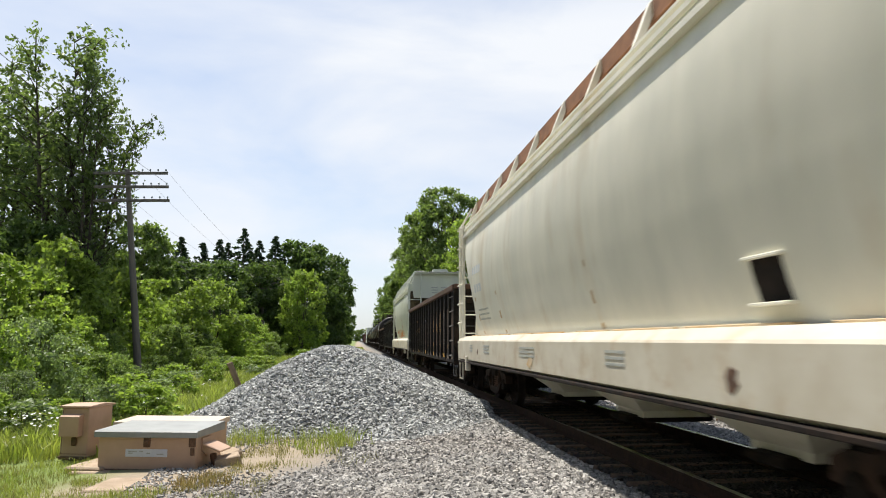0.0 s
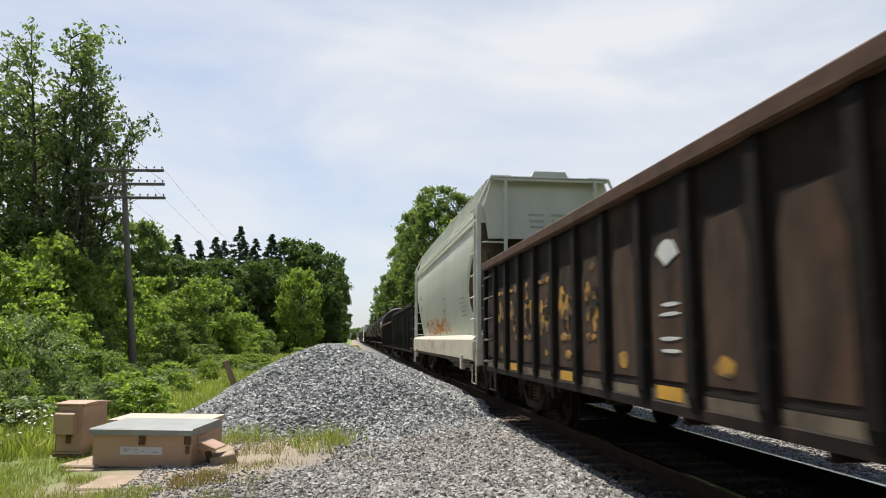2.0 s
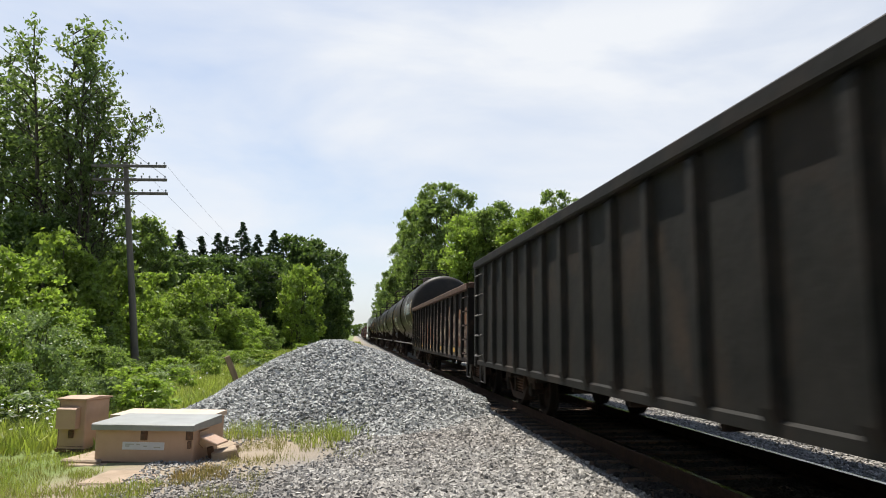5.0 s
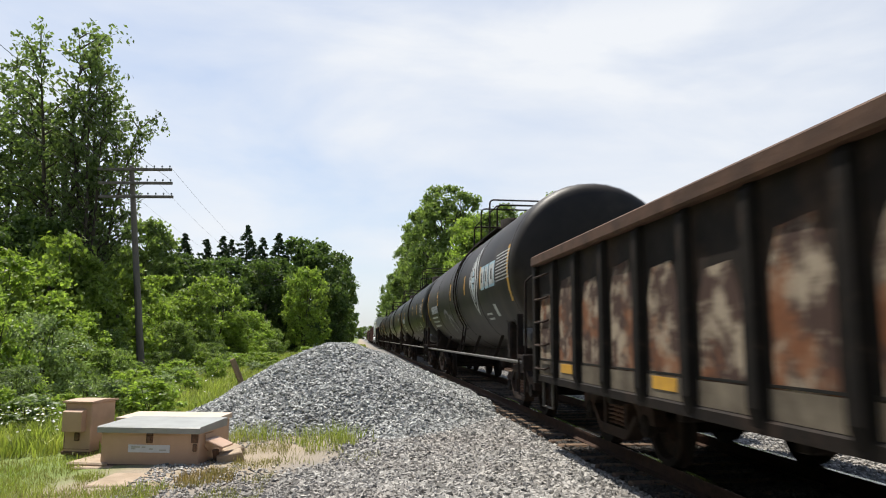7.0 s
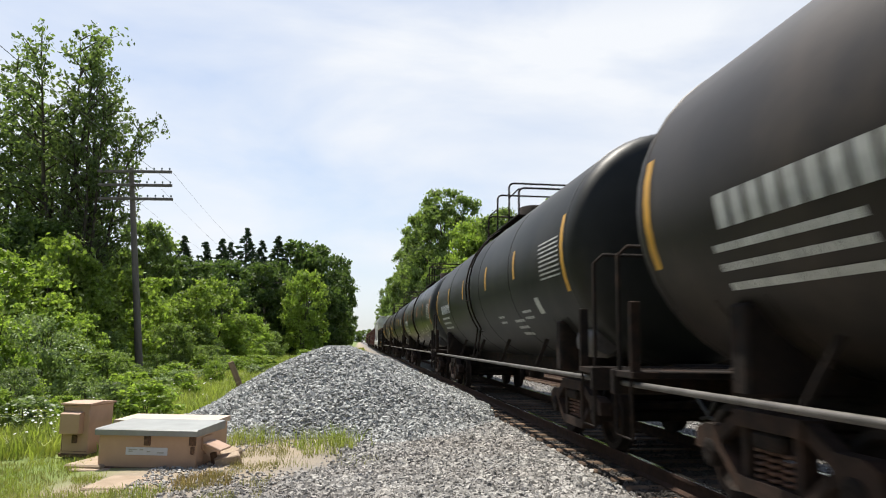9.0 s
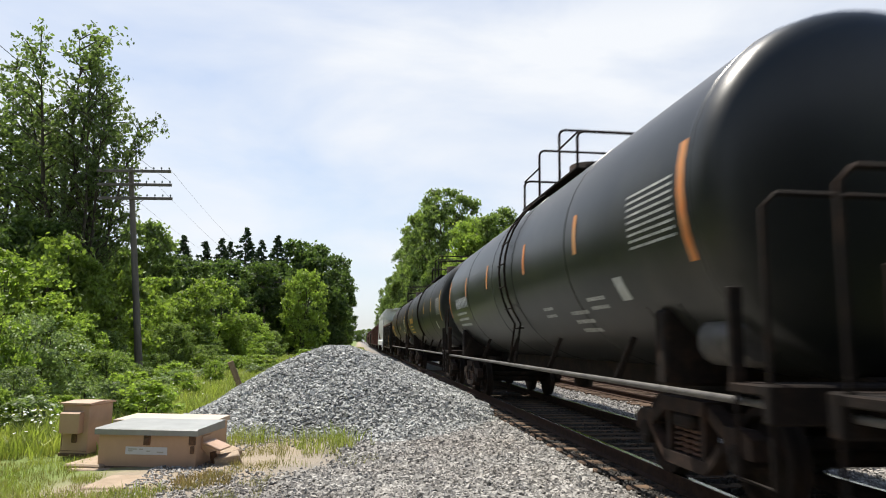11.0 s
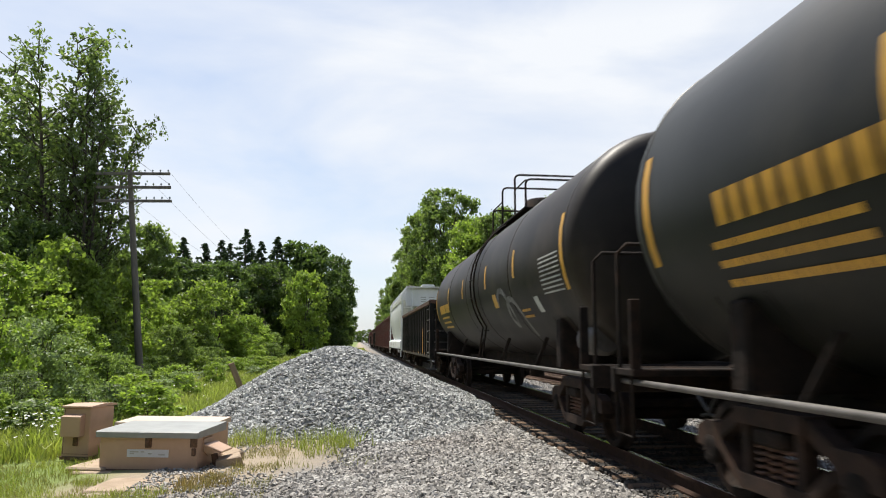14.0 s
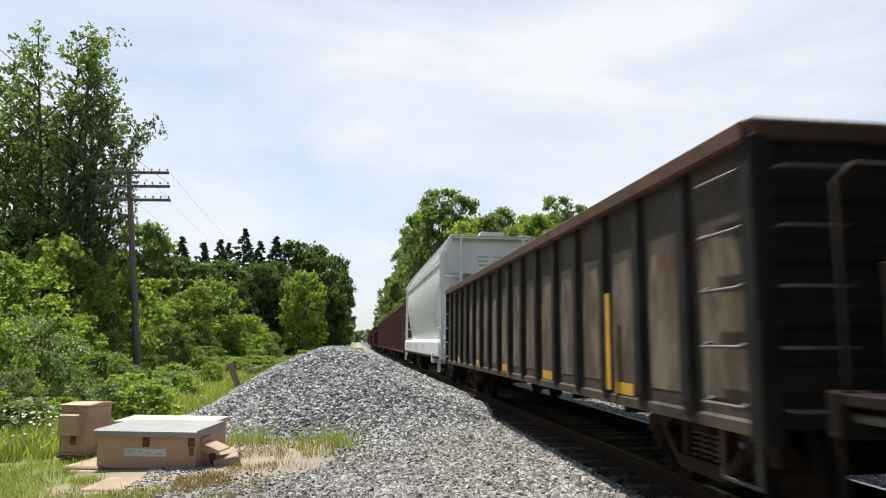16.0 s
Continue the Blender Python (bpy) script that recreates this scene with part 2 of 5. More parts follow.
STONE_PILE_PART = material("pile_stone_loose", (0.37, 0.375, 0.36), (0.22, 0.223, 0.215), 25, 0.9, obj=0.45)
LEAF_MID = leafy("leaf_mid", (0.122, 0.170, 0.058), (0.172, 0.222, 0.082), 0.45)
LEAF_BRIGHT = leafy("leaf_bright", (0.178, 0.245, 0.056), (0.228, 0.290, 0.078), 0.48)
LEAF_DARK = leafy("leaf_dark", (0.068, 0.106, 0.036), (0.102, 0.146, 0.050), 0.40)
LEAF_GREY = leafy("leaf_grey", (0.165, 0.215, 0.105), (0.21, 0.265, 0.135), 0.35)
NEEDLE = leafy("needle", (0.042, 0.070, 0.034), (0.060, 0.092, 0.042), 0.1, 0.6)
GRASS = leafy("grass_blade", (0.20, 0.255, 0.055), (0.30, 0.305, 0.105), 0.35, 0.5)
GRASS_DRY = leafy("grass_dry", (0.30, 0.25, 0.10), (0.24, 0.26, 0.075), 0.2, 0.6)
WEED_BROWN = leafy("weed_brown", (0.34, 0.23, 0.11), (0.30, 0.27, 0.11), 0.15, 0.7)
PETAL = material("petal_white", (0.80, 0.80, 0.76), None, rough=0.6)


def ground_material():
    """Grass verge, sandy gravel round the cabinets and grey ballast by the track, by where they lie."""
    m = material("ground_cover", (0.22, 0.208, 0.194), (0.13, 0.124, 0.117), 26.0, 0.95, bump=0.9, bump_scale=22, lo=0.38, hi=0.62)
    n, l = m.node_tree.nodes, m.node_tree.links
    b = n["Principled BSDF"]
    grey = b.inputs["Base Color"].links[0].from_socket
    tc, sep = n.new("ShaderNodeTexCoord"), n.new("ShaderNodeSeparateXYZ")
    wob, t2, t3 = n.new("ShaderNodeTexNoise"), n.new("ShaderNodeTexNoise"), n.new("ShaderNodeTexNoise")
    for t, s in ((wob, 0.7), (t2, 9.0), (t3, 0.9)):
        t.inputs["Scale"].default_value, t.inputs["Detail"].default_value = s, 6
        l.new(tc.outputs["Object"], t.inputs["Vector"])
    l.new(tc.outputs["Object"], sep.inputs[0])

    def maths(op, a, c):
        k = n.new("ShaderNodeMath")
        k.operation = op
        for i, v in enumerate((a, c)):
            if hasattr(v, "links"):
                l.new(v, k.inputs[i])
            else:
                k.inputs[i].default_value = v
        return k.outputs[0]

    def ranged(v, a, z):
        k = n.new("ShaderNodeMapRange")
        k.inputs[1].default_value, k.inputs[2].default_value = a, z
        l.new(v, k.inputs[0])
        return k.outputs[0]

    def mix(f, a, c):
        k = n.new("ShaderNodeMix")
        k.data_type = "RGBA"
        for i, v in ((0, f), (6, a), (7, c)):
            if hasattr(v, "links"):
                l.new(v, k.inputs[i])
            else:
                k.inputs[i].default_value = (*v, 1)
        return k.outputs[2]

    wx = maths("ADD", sep.outputs[0], maths("MULTIPLY", maths("SUBTRACT", wob.outputs[0], 0.5), 2.2))
    wx = maths("SUBTRACT", wx, maths("MULTIPLY", ranged(sep.outputs[1], 23.0, 36.0), 1.9))
    wx = maths("ADD", wx, maths("MULTIPLY", maths("SUBTRACT", 1.0, ranged(sep.outputs[1], 8.0, 10.0)), 1.6))
    grass = mix(t3.outputs[0], (0.115, 0.165, 0.032), (0.16, 0.20, 0.05))
    sand = mix(t2.outputs[0], (0.34, 0.275, 0.195), (0.23, 0.19, 0.14))
    near = mix(ranged(wx, -1.0, 0.6), sand, grey)
    left = mix(ranged(wx, -3.1, -2.1), grass, near)
    allc = mix(ranged(wx, 9.0, 9.9), left, grass)
    l.new(allc, b.inputs["Base Color"])
    return m


GROUND = ground_material()


# ---- building helpers ----
def part(name, data, mat, parent=None, label="", m=None):
    """ONE mesh object, from a Builder, bmesh or mesh, under a thing or a part."""
    if isinstance(data, Builder):
        data = data.mesh(name)
    elif isinstance(data, bmesh.types.BMesh):
        me = bpy.data.meshes.new(name)
        data.to_mesh(me)
        data.free()
        data = me
    if mat is not None and not data.materials:
        data.materials.append(mat)
    ob = new(name, data)
    if parent is not None:
        ob.parent = parent
    if m is not None:
        ob.matrix_basis = m
    if label:
        ob["label"] = label
    return ob


class Builder:
    """Gathers points and faces of one mesh."""

    def __init__(self):
        self.v, self.f, self.smooth = [], [], []

    def add(self, verts, faces, smooth=False):
        k = len(self.v)
        self.v += [tuple(p) for p in verts]
        self.f += [tuple(i + k for i in q) for q in faces]
        self.smooth += [smooth] * len(faces)
        return self

    def box(self, lo, hi, c=0.012, m=None):
        """A box with its edges taken off by c."""
        a, b = Vector(lo), Vector(hi)
        c = min(c, 0.45 * min(b - a))
        v, idx = [], {}
        for sx in (0, 1):
            for sy in (0, 1):
                for sz in (0, 1):
                    s = (sx, sy, sz)
                    for ax in range(3):
                        p = [(b if s[i] else a)[i] - (c if s[i] else -c) * (i != ax) for i in range(3)]
                        idx[(s, ax)] = len(v)
                        v.append(Vector(p))
        f = []
        for ax in range(3):
            o, q = [i for i in range(3) if i != ax]
            for sd in (0, 1):
                ring = []
                for u, w in ((0, 0), (1, 0), (1, 1), (0, 1)):
                    s = [0, 0, 0]
                    s[ax], s[o], s[q] = sd, u, w
                    ring.append(idx[(tuple(s), ax)])
                f.append(ring if (sd == 1) == (ax != 1) else ring[::-1])
            for u in (0, 1):
                for w in (0, 1):
                    s0, s1 = [0, 0, 0], [0, 0, 0]
                    s0[o], s0[q], s0[ax] = u, w, 0
                    s1[o], s1[q], s1[ax] = u, w, 1
                    ring = [idx[(tuple(s0), o)], idx[(tuple(s1), o)], idx[(tuple(s1), q)], idx[(tuple(s0), q)]]
                    f.append(ring if (u == w) == (ax != 1) else ring[::-1])
        for sx in (0, 1):
            for sy in (0, 1):
                for sz in (0, 1):
                    s = (sx, sy, sz)
                    ring = [idx[(s, 0)], idx[(s, 1)], idx[(s, 2)]]
                    f.append(ring if (sx + sy + sz) % 2 == 1 else ring[::-1])
        if m is not None:
            v = [m @ p for p in v]
        return self.add(v, f)

    def tube(self, points, r, n=8, caps=True):
        """A round bar along points; r one radius or one for each."""
        pts = [Vector(p) for p in points]
        rs = r if isinstance(r, (list, tuple)) else [r] * len(pts)
        v, f = [], []
        for i, p in enumerate(pts):
            d = (pts[min(i + 1, len(pts) - 1)] - pts[max(i - 1, 0)]).normalized()
            a = d.orthogonal().normalized() if i == 0 else (a - a.dot(d) * d).normalized()
            b = d.cross(a)
            for k in range(n):
                t = 2 * math.pi * k / n
                v.append(p + rs[i] * (math.cos(t) * a + math.sin(t) * b))
        for i in range(len(pts) - 1):
            for k in range(n):
                f.append((i * n + k, i * n + (k + 1) % n, (i + 1) * n + (k + 1) % n, (i + 1) * n + k))
        self.add(v, f, True)
        if caps:
            e = (len(pts) - 1) * n
            self.add(v[:n], [tuple(range(n))[::-1]])
            self.add(v[e:], [tuple(range(n))])
        return self

    def loft(self, rings, closed=True, caps=True, smooth=True):
        """Skins rings of equally many points."""
        n = len(rings[0])
        v = [p for r in rings for p in r]
        f = []
        for i in range(len(rings) - 1):
            for k in range(n if closed else n - 1):
                f.append((i * n + k, i * n + (k + 1) % n, (i + 1) * n + (k + 1) % n, (i + 1) * n + k))
        self.add(v, f, smooth)
        if caps:
            self.add(rings[0], [tuple(range(n))[::-1]])
            self.add(rings[-1], [tuple(range(n))])
        return self

    def prism(self, outline, axis, a, b):
        """An outline (u, w) pushed from a to b along an axis."""
        def at(u, w, s):
            return {0: (s, u, w), 1: (u, s, w), 2: (u, w, s)}[axis]
        return self.loft([[at(u, w, a) for u, w in outline], [at(u, w, b) for u, w in outline]], smooth=False)

    def mesh(self, name):
        me = bpy.data.meshes.new(name)
        me.from_pydata(self.v, [], self.f)
        me.polygons.foreach_set("use_smooth", self.smooth)
        me.update()
        bm = bmesh.new()
        bm.from_mesh(me)
        bmesh.ops.recalc_face_normals(bm, faces=bm.faces)
        bm.to_mesh(me)
        bm.free()
        return me


def raw_mesh(name, verts, faces_n, mat, smooth=False):
    """A big mesh from numpy arrays: verts (n, 3), faces (m, k)."""
    me = bpy.data.meshes.new(name)
    k = faces_n.shape[1]
    me.vertices.add(len(verts))
    me.vertices.foreach_set("co", verts.astype(np.float32).ravel())
    me.loops.add(faces_n.size)
    me.loops.foreach_set("vertex_index", faces_n.astype(np.int32).ravel())
    me.polygons.add(len(faces_n))
    me.polygons.foreach_set("loop_start", np.arange(0, faces_n.size, k, dtype=np.int32))
    me.polygons.foreach_set("use_smooth", np.full(len(faces_n), smooth))
    me.update(calc_edges=True)
    me.materials.append(mat)
    return me


def lerp(table, x):
    return float(np.interp(x, [a for a, _ in table], [b for _, b in table]))


def thing(name, m, label, category, group=""):
    ob = new(name)
    ob.empty_display_size = 0.2
    ob.matrix_basis = m
    return tagged(ob, label, category, group)


# ---- the large structure ----
TRACK_X = 4.12


def pile_height(x, y):
    """The heap of new ballast: a ridge with even slopes."""
    ax, ay, bx, by = -0.45, 15.5, -0.7, 25.0
    t = np.clip(((x - ax) * (bx - ax) + (y - ay) * (by - ay)) / ((bx - ax) ** 2 + (by - ay) ** 2), 0, 1)
    d = np.hypot(x - ax - t * (bx - ax), y - ay - t * (by - ay))
    d = np.sqrt(np.maximum(d - 0.3, 0) ** 2 + 0.03) - 0.13
    wob = 0.07 * np.sin(1.7 * x + 0.6 * y) + 0.05 * np.sin(2.9 * y - 1.3 * x)
    return 1.13 - np.where(x > -.5, .54 - .10 * np.clip((x + .5) / 1.2, 0, 1), .54) * d + wob * np.clip(d, 0, 1)


def ground_height(x, y):
    z = np.interp(x, [-60, -14, -7, -3, 0.5, 1.6, 2.75, 5.5, 6.3, 7.2, 9.9, 11.5, 60], [-0.9, -0.9, -0.55, -0.36, -0.34, -0.28, -0.225, -0.225, -0.26, -0.225, -0.225, -0.5, -0.6])
    return z + 0.02 * np.sin(1.3 * x + 0.4 * y) * np.sin(0.9 * y) * (x < 2.4)


def make_ground():
    xs = np.concatenate([[-2500, -600, -150], np.linspace(-60, -10, 40), np.linspace(-9.7, 12, 110), np.linspace(13, 60, 20), [150, 600, 2500]])
    ys = np.concatenate([[-2500, -400, -60], np.linspace(-20, 2, 12), np.linspace(2.4, 40, 150), np.linspace(42, 200, 50), [260, 400, 800, 2500]])
    gx, gy = np.meshgrid(xs, ys)
    v = np.stack([gx, gy, ground_height(gx, gy)], -1).reshape(-1, 3)
    i, j = np.meshgrid(np.arange(len(ys) - 1), np.arange(len(xs) - 1), indexing="ij")
    a = (i * len(xs) + j).ravel()
    f = np.stack([a, a + 1, a + 1 + len(xs), a + len(xs)], 1)
    g = new("ground", raw_mesh("ground", v, f, GROUND, True))
    tagged(g, "flat verge of grass, sandy gravel and grey crushed stone", "ground", kind="structure")


make_ground()


def rail_profile():
    return [(-0.07, -0.17), (0.07, -0.17), (0.07, -0.155), (0.012, -0.135), (0.012, -0.045), (0.037, -0.035), (0.037, -0.003), (-0.037, -0.003), (-0.037, -0.035), (-0.012, -0.045), (-0.012, -0.135), (-0.07, -0.155)]


def make_track(name, x, half, shiny, label):
    base = thing(name, pose(x, 0, 0), label, "railway track", "railway tracks")
    base["kind"] = "structure"
    for s in (-1, 1):
        r = part("rail", Builder().prism([(s * half + u, w) for u, w in rail_profile()], 1, -30, 900), RAIL_RUST, base, "rusty steel rail")
        part("rail_head", Builder().box((s * half - 0.033, -30, -0.004), (s * half + 0.033, 900, 0.0), 0.001), RAIL_TOP if shiny else RAIL_RUST, r, "polished running surface" if shiny else "")
    return base


main_track = make_track("railway_track", TRACK_X, 0.79, True, "main track of polished rails on worn timber ties")
side_track = make_track("railway_track", 8.25, 0.76, False, "rusty side track behind the train, on timber ties")


def make_ties(track, half, first, count, step):
    meshes = []
    for k in range(4):
        b = Builder().box((-half, -0.115, -0.34), (half, 0.115, -0.172), 0.02)
        b.v = [(x + random.uniform(-.012, .012), y + random.uniform(-.012, .012), z + random.uniform(-.006, .004)) for x, y, z in b.v]
        me = b.mesh("tie")
        me.materials.append(TIE_WOOD)
        meshes.append(me)
    for i in range(count):
        part("tie", meshes[i % 4], None, track, m=pose(random.uniform(-.04, .04), first + i * step + random.uniform(-.03, .03), random.uniform(-.005, .012), 0, 0, random.uniform(-1.2, 1.2)))


# ---- the train: running gear ----
def circle(r, n, z=0.0, x=0.0):
    return [(x, r * math.cos(2 * math.pi * k / n), z + r * math.sin(2 * math.pi * k / n)) for k in range(n)]


def wheelset_mesh():
    b = Builder()
    b.loft([circle(0.075, 10, 0, -1.05), circle(0.075, 10, 0, 1.05)])
    for s in (-1, 1):
        prof = [(0.725, 0.10), (0.725, 0.445), (0.75, 0.455), (0.765, 0.425), (0.865, 0.415), (0.865, 0.345), (0.80, 0.31), (0.79, 0.17), (0.86, 0.13), (0.86, 0.08)]
        b.loft([circle(r, 28, 0, s * x) for x, r in prof], smooth=False)
        b.loft([circle(0.12, 12, 0, s * 1.0), circle(0.12, 12, 0, s * 1.10), circle(0.09, 12, 0, s * 1.115)], smooth=False)
        for k in range(3):
            t = k * 2.094
            b.box((s * 1.105 - 0.02, 0.06 * math.cos(t) - 0.016, 0.06 * math.sin(t) - 0.016), (s * 1.105 + 0.025, 0.06 * math.cos(t) + 0.016, 0.06 * math.sin(t) + 0.016), 0.004)
    return b.mesh("wheelset")


def side_frame_mesh():
    """A cast truck side: an arched bar with two windows, dropping to the spring seat."""
    b = Builder()
    for x0, x1 in ((-0.07, 0.07),):
        b.prism([(-1.14, .44), (-1.12, .60), (-0.98, .66), (-0.72, .66), (-0.42, .82), (-0.42, .70), (-0.68, .55), (-0.70, .44)], 0, x0, x1)
        b.prism([(1.14, .44), (0.70, .44), (0.68, .55), (0.42, .70), (0.42, .82), (0.72, .66), (0.98, .66), (1.12, .60)], 0, x0, x1)
        b.prism([(-0.44, .70), (-0.44, .83), (0.44, .83), (0.44, .70)], 0, x0 - .03, x1 + .03)
        b.prism([(-0.70, .44), (-0.68, .52), (-0.42, .32), (0.42, .32), (0.68, .52), (0.70, .44), (0.40, .20), (-0.40, .20)], 0, x0 - .02, x1 + .02)
        for y in (-0.34, 0.34):
            b.box((x0, y - .045, .30), (x1, y + .045, .72), .01)
    return b.mesh("side_frame")


def springs_mesh():
    b = Builder()
    for y in (-0.18, 0.0, 0.18):
        pts = [(0.05 * math.cos(a), y + 0.062 * math.sin(a), .32 + .25 * a / (2 * math.pi * 5)) for a in np.linspace(0, 10 * math.pi, 50)]
        b.tube(pts, 0.015, 5)
    return b.mesh("spring_nest")


def bolster_mesh():
    b = Builder().box((-1.12, -0.2, .56), (1.12, 0.2, .70), .03)
    b.box((-0.9, -0.14, .70), (0.9, 0.14, .80), .03).box((-0.3, -0.3, .7), (0.3, 0.3, .92), .03)
    b.box((-0.75, -1.0, .5), (0.75, -0.9, .6), .02).box((-0.75, 0.9, .5), (0.75, 1.0, .6), .02)
    return b.mesh("bolster")


WHEELSET, SIDE_FRAME, SPRINGS, BOLSTER = wheelset_mesh(), side_frame_mesh(), springs_mesh(), bolster_mesh()
for me_, mat_ in ((WHEELSET, STEEL_DARK), (SIDE_FRAME, TRUCK_RUST), (SPRINGS, SPRING_RUST), (BOLSTER, STEEL_DARK)):
    me_.materials.append(mat_)


def add_truck(car, y):
    truck = part("truck", BOLSTER, None, car, "cast steel running gear", pose(0, y, 0))
    for s in (-1, 1):
        part("side_frame", SIDE_FRAME, None, truck, m=pose(s * 1.02, 0, 0))
        part("spring_nest", SPRINGS, None, truck, "rusty coil springs", pose(s * 1.02, 0, 0))
        part("wheelset", WHEELSET, None, truck, m=pose(0, s * 0.89, 0.42))


def add_coupler(car, y, s):
    b = Builder().box((-0.10, min(y, y + s * 0.55), .74), (0.10, max(y, y + s * 0.55), .92), .03)
    b.box((-0.17, min(y + s * .5, y + s * .76), .70), (0.13, max(y + s * .5, y + s * .76), .96), .05)
    part("coupler", b, STEEL_DARK, car, "rusty knuckle coupler")
    h = Builder().tube([(-0.35, y, .85), (-0.32, y + s * .35, .55), (-0.2, y + s * .72, .50)], .022, 6)
    part("brake_hose", h, WIRE_M, car, "black rubber air hose")


def add_ladder(car, x, y0, y1, zs, mat):
    """Rungs between y0 and y1 that stand out of a side."""
    s = 1 if x > 0 else -1
    for z in zs:
        part("rung", Builder().tube([(x, y0, z + .03), (x + s * .07, y0, z), (x + s * .07, y1, z), (x, y1, z + .03)], .014, 6), mat, car)


def decal(car, name, mat, shape, x, label=""):
    """A painted mark 4 mm proud of the side sheet that faces the verge; shape: outline in (y, z)."""
    part(name, Builder().prism(shape, 0, x - 0.004, x + 0.002), mat, car, label)


def rect(y, z, w, h, skew=0.0):
    return [(y - w / 2 - skew, z - h / 2), (y + w / 2 - skew, z - h / 2), (y + w / 2 + skew, z + h / 2), (y - w / 2 + skew, z + h / 2)]


def splash(rng, y, z, w, h, n=14, rough=0.3):
    """An uneven hand-sprayed outline."""
    return [(y + w / 2 * math.cos(a) * (1 + rng.uniform(-rough, rough)), z + h / 2 * math.sin(a) * (1 + rng.uniform(-rough, rough))) for a in np.linspace(0, 2 * math.pi, n, endpoint=False)]


# ---- covered hoppers ----
HOP_W = [(1.40, 1.31), (1.65, 1.40), (1.9, 1.465), (2.2, 1.53), (2.5, 1.57), (2.8, 1.588), (3.1, 1.582), (3.4, 1.56), (3.80, 1.51)]
HOP_END = [(1.40, 0.95), (1.7, 1.40), (2.1, 1.62), (2.5, 1.50), (3.0, 1.02), (3.4, 0.60), (3.80, 0.34)]


def covered_hopper(length, y, paint, sill_paint, walk_mat, label, posts, up=0.0, end_mat=None):
    end_mat = end_mat or paint
    car = thing("covered_hopper_car", pose(TRACK_X, y, 0), label, "freight car", "cars of the train")
    L = length / 2
    rings = []
    for z in np.linspace(1.40, 3.80, 17):
        w, e = lerp(HOP_W, z), L - lerp(HOP_END, z)
        k = 0.16
        ring = []
        for sx, sy in ((-1, -1), (1, -1), (1, 1), (-1, 1)):
            arc = [(w - k + k * math.cos(t), e - k + k * math.sin(t)) for t in np.linspace(0, math.pi / 2, 5)]
            if sx * sy < 0:
                arc = arc[::-1]
            ring += [(sx * a, sy * c, z) for a, c in arc]
        rings.append(ring)
    b = Builder().loft([[rings[i][j] for j in range(20)] for i in range(17)])
    body = part("body", b, paint, car)
    # faces turned to the car's ends take the shade-darkened end colour
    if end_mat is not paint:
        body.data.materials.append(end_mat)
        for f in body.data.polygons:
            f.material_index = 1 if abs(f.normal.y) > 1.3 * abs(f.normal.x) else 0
    # eave band with three long ribs, and the arched roof
    b = Builder()
    eave = [(1.54, 3.80), (1.575, 3.82), (1.575, 3.88), (1.53, 3.90), (1.53, 3.95), (1.56, 3.97), (1.56, 4.02), (1.50, 4.04), (1.50, 4.08), (1.53, 4.10), (1.53, 4.13),
            (1.44, 4.17), (1.1, 4.30), (0.6, 4.42), (0.0, 4.46)]
    prof = [(-x, z) for x, z in eave] + [(x, z) for x, z in eave[-2::-1]] + [(1.4, 3.80), (-1.4, 3.80)]
    b.prism(prof, 1, -L + 0.28, L - 0.28)
    roof = part("roof", b, paint, car)
    for yy in np.arange(-L + 1.2, L - 1, 1.3):
        part("seam", Builder().prism([(-1.40, 4.18), (-0.6, 4.42), (0, 4.46), (0.6, 4.42), (1.40, 4.18), (1.40, 4.205), (0.6, 4.445), (0, 4.485), (-0.6, 4.445), (-1.40, 4.205)], 1, yy - .025, yy + .025), paint, roof)
    # roof walk along both edges, on brackets
    for s in (-1, 1):
        part("running_board", Builder().box((s * 1.05 - .2, -L + .1, 4.625 + up), (s * 1.05 + .2, L - .1, 4.66 + up), .006), walk_mat, car, "open steel roof walk")
        fascia = Builder().box((s * 1.262 - .012, -L + .5, 4.44 if posts > 1 else 4.60 + up), (s * 1.262 + .012, L - .5, 4.665 + up), .004)
        part("walk_fascia", fascia, walk_mat, car)
        for yy in np.arange(-L + 0.7, L - .4, posts):
            part("bracket", Builder().prism([(s * 1.50, 4.13), (s * 1.42, 4.13), (s * 1.22, 4.64 + up), (s * 1.285, 4.67 + up)], 1, yy - (.045 if posts > 1 else .02), yy + (.045 if posts > 1 else .02)), paint, car)
    part("hatch", Builder().box((-0.35, -L + 1.2, 4.46), (0.35, L - 1.2, 4.54), .03), paint, car, "long trough hatch on the roof")
    for s in (-1, 1):
        part("end_walk", Builder().box((-1.27, s * (L - .18) - .18, 4.585 + up), (1.27, s * (L - .18) + .18, 4.62 + up), .006), walk_mat, car)
        part("walk_skirt", Builder().prism([(-1.27, 4.59 + up), (1.27, 4.59 + up), (1.25, 4.53 + up), (-1.25, 4.53 + up)], 1, s * (L - .03) - .012, s * (L - .03) + .012), paint, car, "sheet below the end walk")
        part("end_hatch", Builder().prism([(-.42, 4.62 + up), (.42, 4.62 + up), (.34, 4.76 + up), (-.34, 4.76 + up)], 1, s * (L - .3) - .22, s * (L - .3) + .22), paint, car)
        part("hatch_cover", Builder().box((-0.4, s * (L - 1.0) - .3, 4.46), (0.4, s * (L - 1.0) + .3, 4.74), .05), paint, car)
